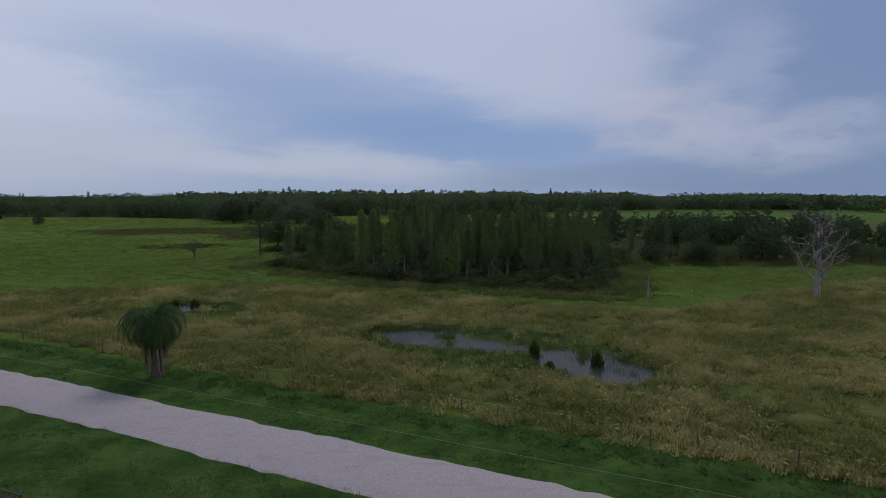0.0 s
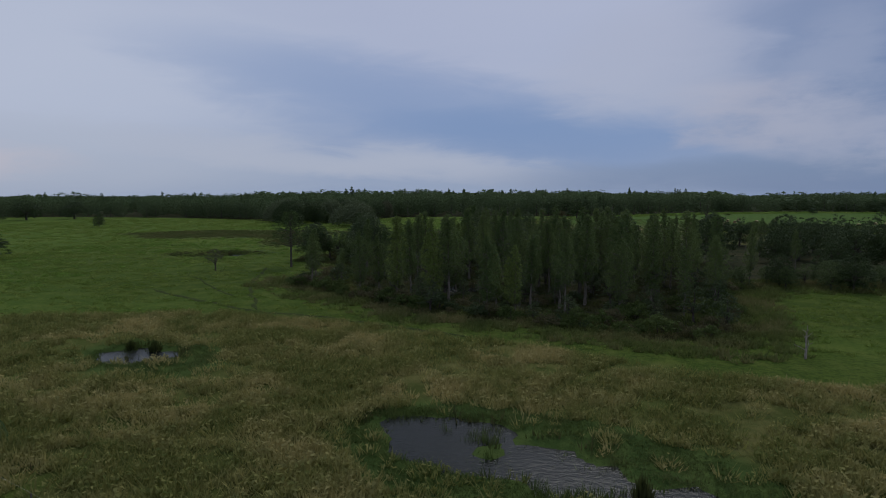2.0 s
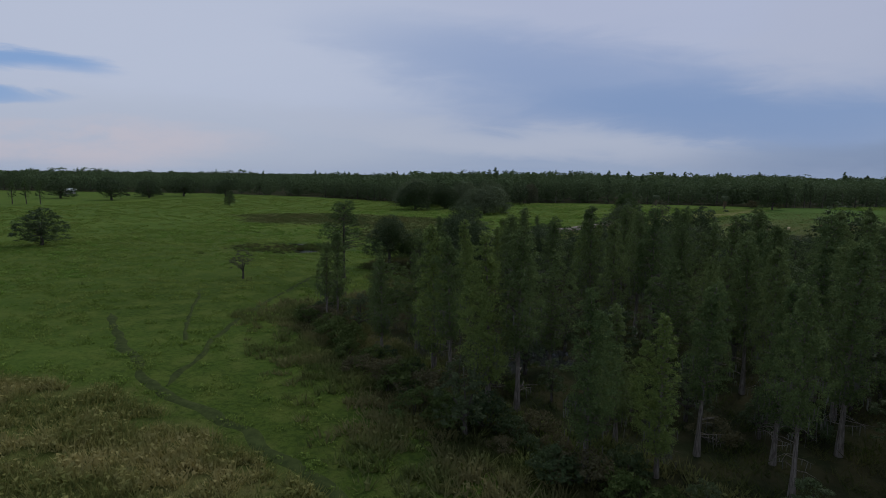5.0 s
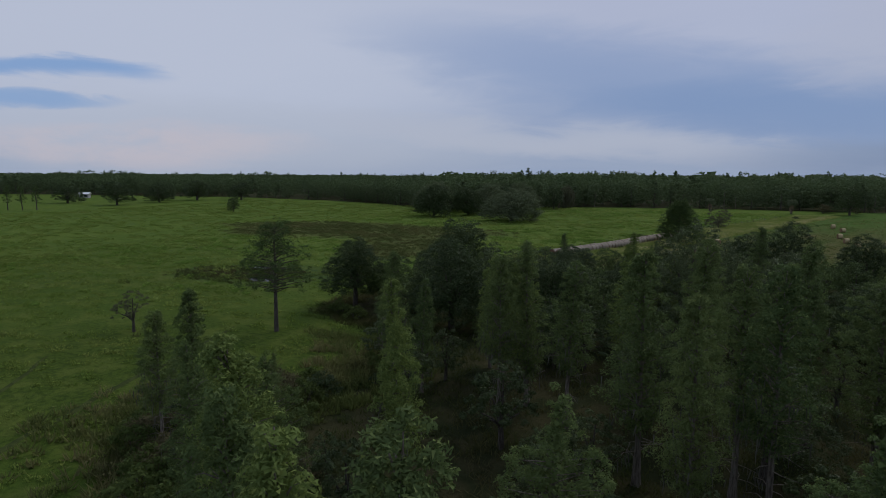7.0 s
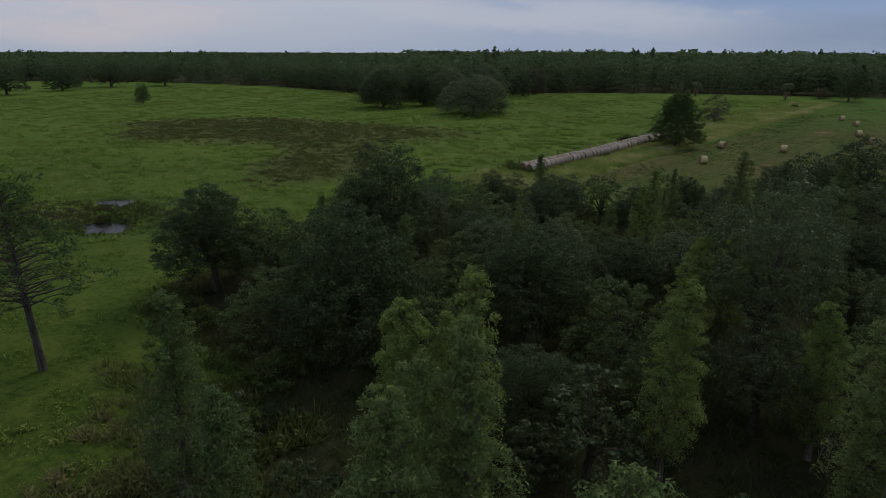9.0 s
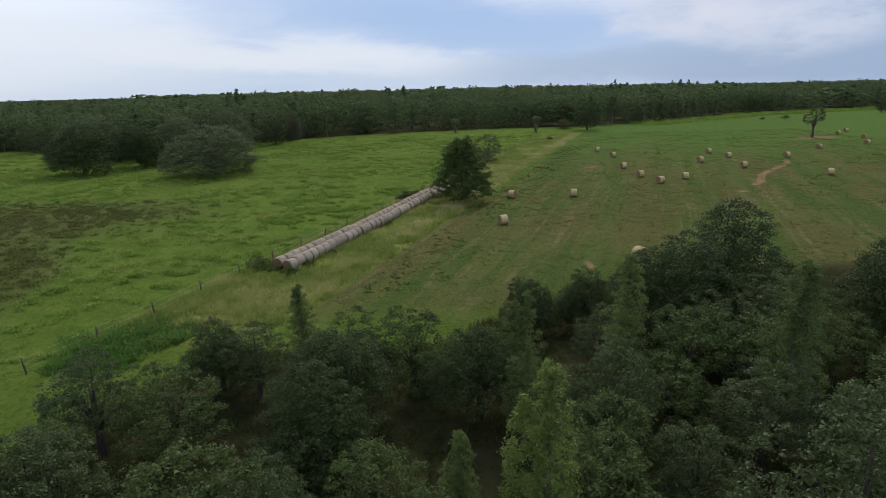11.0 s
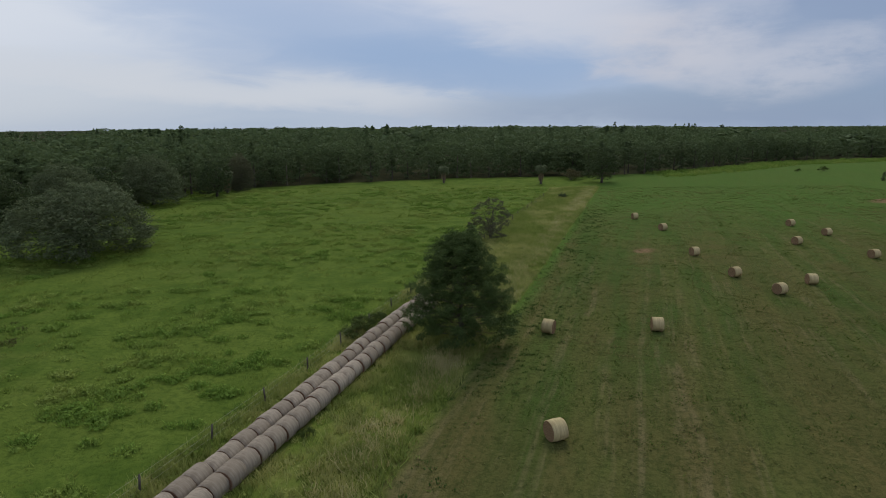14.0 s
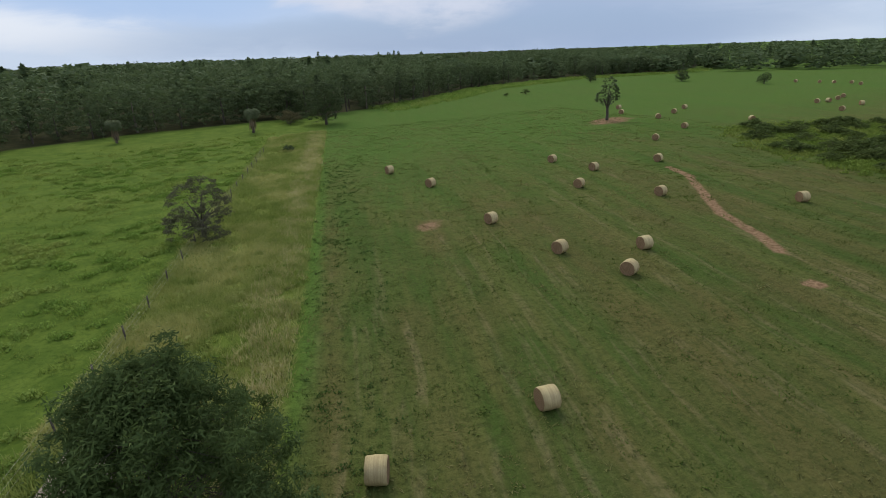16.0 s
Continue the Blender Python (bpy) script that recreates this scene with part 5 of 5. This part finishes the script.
x, y = spread_points(51, 42000, -115, 105, 74, 160, near_keep)
tussocks("pasture_clumps", x, y, 11, 0.30, 0.36, 0.05, BLADE_PASTURE, "low uneven clumps of pasture grass", 52, 0.8)
x, y = spread_points(59, 26000, -230, -100, 95, 320, lambda x, y: (inside_soft(x, y, MARSH, 3.0) < 0.45) * (brown_wet(x, y) < 0.4) * (lumps(x + y * 0.3, y * 1.6, 3.2) > 0.5))
tussocks("far_pasture_clumps", x, y, 8, 0.36, 0.6, 0.10, BLADE_PASTURE, "uneven clumps of grass across the far pasture", 60, 0.6)
x, y = spread_points(53, 1900, POND_W[0] - 14, POND_W[0] + 14, POND_W[1] - 8, POND_W[1] + 8, lambda x, y: ellipse(x, y, POND_W[0], POND_W[1], 8.5, 5.0, 12, 0.5) * (pond_depth(x, y) < 0.6))
tussocks("pond_weeds", x, y, 14, 0.38, 0.45, 0.05, BLADE_REED, "dark weeds round the pasture pond", 54, 0.5)


def brown_keep(x, y):
    return np.clip(brown_wet(x, y) * 1.6 - 0.4, 0, 1) * np.clip(lumps(x, y, 2.4) * 1.6, 0.2, 1)


x, y = spread_points(41, 15000, -135, -45, 160, 236, brown_keep)
tussocks("brown_weeds", x, y, 14, 0.34, 0.45, 0.06, BLADE_BROWN, "low brown weeds in the half-dry hollows", 42, 0.8)


def lush_keep(x, y):
    return ellipse(x, y, -37.9, 174.9, 4.0, 3.0, 20, 0.5) * (field_side(x, y) < 6)


x, y = spread_points(27, 1400, -45.9, -29.9, 167.9, 181.9, lush_keep)
tussocks("green_weeds", x, y, 16, 0.7, 0.35, 0.07, BLADE_BRIGHT, "bright green rank weeds beside the wood", 28, 0.8)


def fringe_keep(x, y):
    e_ = inside_soft(x, y, WOOD, 9.0)
    return (e_ > 0.12) * (e_ < 0.80) * dry(x, y) * np.clip(lumps(x, y, 2.6) * 1.8 - 0.15, 0.1, 1) * np.clip((e_ - 0.1) * 3.5, 0, 1)


x, y = spread_points(25, 40000, -50, 110, 70, 130, fringe_keep)
tussocks("fringe_grass", x, y, 20, 0.7, 0.4, 0.06, BLADE_FRINGE, "rank tall grass and ferns along the wood", 26, 0.3)


def rough_keep(x, y):
    f_ = field_side(x, y)
    return (f_ > -1.0) * (f_ < 11.4) * ~((f_ > 0.9) * (f_ < 4.4) * (y > 190) * (y < 238)) * np.clip(lumps(x, y, 2.5) * 1.5 - 0.1, 0.1, 1)


def straw_keep(x, y):
    f_ = field_side(x, y)
    return np.clip(1 - np.abs(f_ - 9.4) / 2.2, 0, 1) * np.clip(lumps(x, y, 2.0) * 1.7 - 0.3, 0.05, 1) * np.clip((y - 185) / 30, 0.15, 1)


x, y = spread_points(35, 120000, -40, 34, 178, 345, straw_keep)
tufts("straw_grass", x, y, 10, 0.55, 0.5, 0.035, BLADE_STRAW, "tall dry straw-coloured grass along the mown field", 36, 0.2)
x, y = spread_points(5, 230000, -48, 34, 178, 345, rough_keep)
tufts("rough_grass", x, y, 10, 0.48, 0.5, 0.035, BLADE_ROUGH, "tall yellow-green rough grass along the fence", 6, 0.2)


x, y = spread_points(43, 36000, -48, 34, 178, 345, lambda x, y: rough_keep(x, y) * (lumps(x, y, 1.5) > 0.5))
tussocks("rough_tussocks", x, y, 14, 0.55, 0.40, 0.045, BLADE_ROUGH, "clumped yellow-green grass along the fence", 44, 0.5)


x, y = spread_points(57, 15000, -48, 34, 178, 345, lambda x, y: rough_keep(x, y) * (lumps(x + 9, y, 4.0) * 0.6 + lumps(x, y, 1.2) * 0.4 > 0.53))
tussocks("rough_weeds", x, y, 14, 0.55, 0.45, 0.06, BLADE_PASTURE, "darker green weeds in the rough strip", 58, 0.8)


def hay_keep(x, y):
    f_ = field_side(x, y)
    return (f_ > 11.8) * (inside_soft(x, y, THICKET, 3) < 0.4) * (inside_soft(x, y, WOOD, 3.0) < 0.3) * np.clip((lumps(x, y, 6.0) * 0.3 + lumps(x, y, 0.8) * 0.5 - 0.30) * 1.6, 0.08, 0.6)


x, y = spread_points(7, 130000, -30, 110, 180, 345, hay_keep)
tufts("hay_stubble", x, y, 6, 0.16, 0.9, 0.05, BLADE_HAY, "short mown hay stubble", 8, 0.22)


x, y = spread_points(45, 16000, -30, 40, 178, 300, lambda x, y: np.clip(1 - np.abs(field_side(x, y) - 14.5) / 4.5, 0, 1) * (lumps(x, y, 3.0) > 0.42) * (inside_soft(x, y, WOOD, 3.0) < 0.3))
tussocks("field_weeds", x, y, 12, 0.20, 0.20, 0.05, BLADE_VERGE, "small dark weeds at the edge of the mown field", 46, 0.6)
rng_e = np.random.default_rng(47)
rim = np.array([along_edge(rng_e, -16 * rng_e.uniform() ** 1.3) for _ in range(9000)])
rim = rim[(rim[:, 0] > 66) & (rim[:, 0] < 330)]
x, y = spread_points(49, 9000, 74, 142, 222, 286, lambda x, y: inside_soft(x, y, THICKET, 4.0) * np.clip(lumps(x, y, 3.0) * 1.6, 0.2, 1))
tussocks("thicket_weeds", x, y, 14, 0.7, 0.6, 0.09, BLADE_PASTURE, "rank green weeds round the thicket", 50, 0.8)
tussocks("edge_weeds", rim[:, 0], rim[:, 1], 14, 1.1, 0.8, 0.12, BLADE_TUSSOCK, "tall rank green weeds in front of the forest", 48, 0.8)


def weed_keep(x, y):
    s_ = road_side(x, y)
    return np.clip(1 - np.abs(s_ - 3.9 - 0.4 * lumps(x, y, 4.0)) / 0.9, 0, 1)


x, y = spread_points(9, 26000, -60, 34, 12, 60, weed_keep)
tufts("roadside_weeds", x, y, 6, 0.22, 0.8, 0.07, BLADE_VERGE, "dark green broad-leaved weeds along the verge", 10, 0.2)


def verge_keep(x, y):
    s_ = road_side(x, y)
    return ((s_ > -0.1) * (s_ < 5.8) + (s_ < -4.8) * (s_ > -16)) * np.clip(lumps(x, y, 1.6) * 1.6 - 0.2, 0.15, 1)


x, y = spread_points(29, 60000, -50, 36, 4, 56, verge_keep)
tufts("verge_grass", x, y, 6, 0.12, 0.9, 0.03, BLADE_VERGE, "short dark green grass of the road verge", 30, 0.16)


def under_keep(x, y):
    e_ = inside_soft(x, y, WOOD, 3.0)
    return (e_ > 0.25) * np.where(e_ > 0.95, 0.35, 1.0) * dry(x, y) * np.clip(lumps(x, y, 3.0) * 1.4, 0.1, 1)


x, y = spread_points(11, 60000, -48, 40, 74, 188, under_keep)
tufts("undergrowth", x, y, 11, 0.42, 0.7, 0.036, BLADE_REED, "rank dark ferns and grass under the trees", 12, 0.3)


def reed_keep(x, y):
    w_ = pond_depth(x, y)
    return (w_ > 0.02) * (w_ < 0.5) * np.clip(lumps(x, y, 1.8) * 2 - 0.7, 0.0, 1)


x, y = spread_points(13, 50000, -126, 20, 38, 240, reed_keep)
tufts("reeds", x, y, 8, 0.55, 0.4, 0.06, BLADE_REED, "dark reeds at the edge of ponds and wet hollows", 14, 0.25)


def pond_weed(x, y):
    w_ = pond_depth(x, y)
    return (w_ > 0.01) * np.where(w_ < 0.35, 0.95, 0.3) * np.clip(lumps(x, y, 1.6) * 2.4 - 0.75, 0.0, 1) + (w_ <= 0.01) * (np.maximum(ellipse(x, y, 3, 51, 13, 7, -25), ellipse(x, y, -30, 67.5, 7, 4.5, -20)) > 0.6) * 0.4


x, y = spread_points(15, 60000, -40, 22, 36, 74, pond_weed)
tufts("water_weeds", x, y, 7, 0.22, 0.8, 0.035, BLADE_WEED, "green water weeds round the marsh ponds", 16, 0.2)


x, y = spread_points(55, 16000, -12, 20, 38, 60, lambda x, y: (pond_depth(x, y) > 0.2) * (lumps(x, y, 2.3) * 0.6 + lumps(x, y, 0.9) * 0.4 > 0.60) * 0.8)
tufts("pond_grass", x, y, 6, 0.50, 0.25, 0.025, BLADE_WEED, "sparse grass standing in the shallow pond", 56, 0.16)


def reed_clump(x, y, r, h, seed):
    rng = np.random.default_rng(seed)
    n = 300
    q = rng.uniform(0, 1, n) * r
    w = rng.uniform(0, 6.283, n)
    v = []
    bx, by = np.cos(w) * q, np.sin(w) * q
    hh = h * rng.uniform(0.6, 1.15, n) * (1.1 - 0.4 * q / r)
    a = rng.uniform(0, 6.283, n)
    ox, oy = bx * 0.35 + rng.normal(size=n) * 0.12, by * 0.35 + rng.normal(size=n) * 0.12
    v = np.stack([np.stack([bx - np.cos(a) * 0.05, by - np.sin(a) * 0.05, np.zeros(n)], 1), np.stack([bx + np.cos(a) * 0.05, by + np.sin(a) * 0.05, np.zeros(n)], 1),
                  np.stack([bx + ox, by + oy, hh], 1)], 1).reshape(-1, 3)
    o = new("reed_clump", mesh_from("reed_clump", v, np.arange(3 * n).reshape(-1, 3), BLADE_REED))
    o.location = (x, y, ground_z(x, y) - 0.02)
    return tagged(o, "tall clump of green reeds standing in the pond", "reeds", "reed clumps")


for k, (x, y, r, h) in enumerate(((7.2, 48.2, 0.4, 1.6), (7.9, 44.8, 0.3, 0.7), (11.9, 45.4, 0.45, 1.6), (-31.2, 69.8, 0.5, 1.2), (-33.8, 70.2, 0.4, 0.9), (-67, 151, 0.8, 0.7), (-64.5, 149, 0.7, 0.7))):
    reed_clump(x, y, r, h, 200 + k)


# ---- hay bales ----
def bale(wrap, end, seed, r, w, name, label, group):
    """A round bale lying on its side, axis along x: a bulging wrap and two end faces."""
    rng = np.random.default_rng(seed)
    e = new(name)
    n = 28
    prof = [(-w / 2, r * 0.93), (-w / 2 + 0.05, r * 0.985), (-w * 0.25, r), (0, r * 1.005), (w * 0.25, r), (w / 2 - 0.05, r * 0.985), (w / 2, r * 0.93)]
    dents = rng.normal(size=(len(prof), n)) * 0.008
    vs, fs = [], []
    for i, (x_, q) in enumerate(prof):
        for j in range(n):
            a = 2 * math.pi * j / n
            sag = 0.955 if math.sin(a) < -0.6 else 1.0
            rr = q + dents[i, j]
            vs.append((x_ + dents[i, j] * 0.6, math.cos(a) * rr * 1.015, math.sin(a) * rr * sag + r * 0.955))
    for i in range(len(prof) - 1):
        for j in range(n):
            fs.append((i * n + j, i * n + (j + 1) % n, (i + 1) * n + (j + 1) % n, (i + 1) * n + j))
    part("wrap", mesh_from("bale_wrap", vs, fs, wrap, True), e)
    for sgn in (-1, 1):
        bm = bmesh.new()
        rings = [(0.94, 0.0), (0.78, 0.012), (0.6, 0.0), (0.42, 0.014), (0.2, 0.004)]
        rows_ = []
        for q, o_ in rings:
            rows_.append([bm.verts.new((sgn * (w / 2 + o_ - 0.004), math.cos(2 * math.pi * j / n) * r * q * 1.015, math.sin(2 * math.pi * j / n) * r * q * (0.955 if math.sin(2 * math.pi * j / n) < -0.6 else 1.0) + r * 0.955)) for j in range(n)])
        for ra, rb in zip(rows_, rows_[1:]):
            for j in range(n):
                bm.faces.new((ra[j], ra[(j + 1) % n], rb[(j + 1) % n], rb[j]))
        bm.faces.new(rows_[-1])
        bmesh.ops.recalc_face_normals(bm, faces=bm.faces)
        part("end_face", bm_mesh("bale_end", bm, end, True), e, "brown coiled straw end")
    return tagged(e, label, "hay bale", group)


R_BALE, W_BALE, W_ROW = 0.66, 1.0, 1.22
row_kinds = [Kind(bale(WRAP_OLD, END_OLD, 300 + i, R_BALE, W_ROW, "hay_bale", "weathered grey round hay bale in a long row", "bales of the two long rows"), 1) for i in range(4)]
heading = math.degrees(math.atan2(ALONG.y, ALONG.x))
rng_b = np.random.default_rng(8)
for row, first in ((2.35, 10.1), (3.86, 9.7)):
    for i in range(38):
        drift = -0.22 * i / 38 if row > 3 else 0.10 * math.sin(i * 0.16)
        p = field_at(first + i * (W_ROW + 0.02), row + drift + rng_b.uniform(-0.06, 0.06))
        row_kinds[int(rng_b.integers(0, 4))].put(p.x, p.y, rng_b.uniform(0.93, 1.01), heading + rng_b.uniform(-4, 4))
field_kinds = [Kind(bale(WRAP_NEW, END_NEW, 310 + i, R_BALE, W_BALE, "hay_bale", "golden round hay bale on the mown field", "bales on the hay field"), 1) for i in range(3)]
near_bales = [(-7.6, 209.6, 20), (-4.4, 227.2, 150), (5.5, 227.4, 168), (4.7, 193.4, -62), (23.2, 238, 20), (29.1, 241.6, 170), (22.1, 245.3, 15), (22.4, 256.8, 10), (25.8, 276.4, 20), (25.1, 288.4, 5),
              (41.2, 263.2, 20), (50.7, 270.2, 10), (50.1, 279, 15), (46, 253.9, 8), (56, 242.2, 160), (63.5, 269, 20), (80, 283.5, 30), (96.9, 290, 10), (106.8, 305.4, 50), (118.4, 310, 20)]
far_bales = [(128.7, 314.8, 5), (117.9, 288, 60), (108.5, 319, 25), (164, 298, 10), (168, 297, 80), (177, 299, 30), (184, 301, 20), (149, 284, 10), (165, 287, 140), (240, 347, 0), (241, 338, 30), (242, 333, 50), (243, 327, 0), (237, 321, 15), (117, 328, 5)]
for k, (x, y, a) in enumerate(near_bales + far_bales):
    field_kinds[k % 3].put(x, y, 1.0, a)
for kk in row_kinds + field_kinds:
    kk.flush()


# ---- fences ----
def post_mesh(h, r, name):
    tb = Tubes(8)
    tb.add([(0, 0, -0.25), (0.01, 0, h * 0.5), (0.02, 0.01, h - 0.02), (0.02, 0.01, h)], [r, r, r * 0.95, r * 0.2])
    return tb.mesh(name, POST_WOOD)


def fence(points, h, r, wires, label, wire_r=0.012):
    e = new("fence")
    me = post_mesh(h, r, "fence_post")
    rng = np.random.default_rng(len(points))
    for x, y in points:
        o = part("post", me, e)
        o.matrix_basis = pose(x, y, ground_z(x, y), rng.uniform(-4, 4), rng.uniform(-4, 4), rng.uniform(0, 360))
    for z in wires:
        tb = Tubes(5)
        tb.add([(x, y, ground_z(x, y) + z + 0.01) for x, y in points], [wire_r] * len(points))
        part("wire", tb.mesh("fence_wire", WIRE), e, "thin fence wire")
    return tagged(e, label, "fence")


fence([(x, 28.2 - 0.455 * x + 6.1 / 0.910) for x in np.arange(-75, 40, 3.4) + 0.7 * np.sin(np.arange(34) * 2.1)], 0.95, 0.035, (0.93,), "wire fence on thin wooden posts beside the road", 0.005)
fence([(x, 28.2 - 0.455 * x + 0.9 / 0.910) for x in np.arange(-60, 40, 14.0)], 0.55, 0.015, (0.53,), "single low wire along the road edge", 0.007)
fence([(p.x, p.y) for p in (field_at(a, 0.0) for a in np.arange(-14, 150, 5.2))], 1.2, 0.06, (1.1, 0.7, 0.35), "old wire fence between pasture and rough grass", 0.006)

board = new("fence")
pm_ = post_mesh(1.25, 0.08, "board_fence_post")
for x, y in ((-23.4, 25.2), (-21.1, 24.2), (-18.8, 23.2)):
    o = part("post", pm_, board)
    o.matrix_basis = pose(x, y, 0)
for z in (0.5, 0.85, 1.15):
    tb = Tubes(4)
    tb.add([(-24.4, 25.55, z), (-21, 24.05, z), (-18.6, 23.0, z)], [0.06, 0.06, 0.06])
    part("rail", tb.mesh("fence_rail", POST_WOOD), board)
tagged(board, "weathered wooden rail fence beside the road", "fence")


# ---- the farm building far off ----
def barn(x, y, turn, lx, ly, wall_h, ridge):
    e = new("barn")
    bm = bmesh.new()
    bmesh.ops.create_cube(bm, size=1, matrix=Matrix.Translation((0, 0, wall_h / 2)) @ Matrix.Diagonal((lx, ly, wall_h, 1)))
    part("wall", bm_mesh("barn_wall", bm, GREY_WALL), e)
    bm = bmesh.new()
    o_ = 0.5
    pts = [(-lx / 2 - o_, -ly / 2 - o_, wall_h - 0.1), (-lx / 2 - o_, 0, ridge), (-lx / 2 - o_, ly / 2 + o_, wall_h - 0.1)]
    a = [bm.verts.new(p) for p in pts] + [bm.verts.new((p[0], p[1], p[2] + 0.2)) for p in pts]
    b = [bm.verts.new((-v.co.x, v.co.y, v.co.z)) for v in a]
    for i, j in ((0, 1), (1, 2)):
        bm.faces.new((a[i], a[j], b[j], b[i]))
        bm.faces.new((a[i + 3], a[j + 3], b[j + 3], b[i + 3]))
        bm.faces.new((a[i], a[j], a[j + 3], a[i + 3]))
        bm.faces.new((b[i], b[j], b[j + 3], b[i + 3]))
    for i in (0, 2):
        bm.faces.new((a[i], a[i + 3], b[i + 3], b[i]))
    bmesh.ops.recalc_face_normals(bm, faces=bm.faces)
    part("roof", bm_mesh("barn_roof", bm, WHITE_PAINT), e, "white sheet-metal roof")
    for x_ in (-lx * 0.25, lx * 0.2):
        bm = bmesh.new()
        bmesh.ops.create_cube(bm, size=1, matrix=Matrix.Translation((x_, -ly / 2 - 0.02, 1.3)) @ Matrix.Diagonal((1.4, 0.08, 1.4, 1)))
        part("window", bm_mesh("barn_window", bm, DARK_GLASS), e)
    e.matrix_basis = pose(x, y, 0, 0, 0, turn)
    return tagged(e, "low grey barn with a white metal roof", "barn")


barn(-326, 282, 40, 4.6, 3.6, 2.1, 2.9)
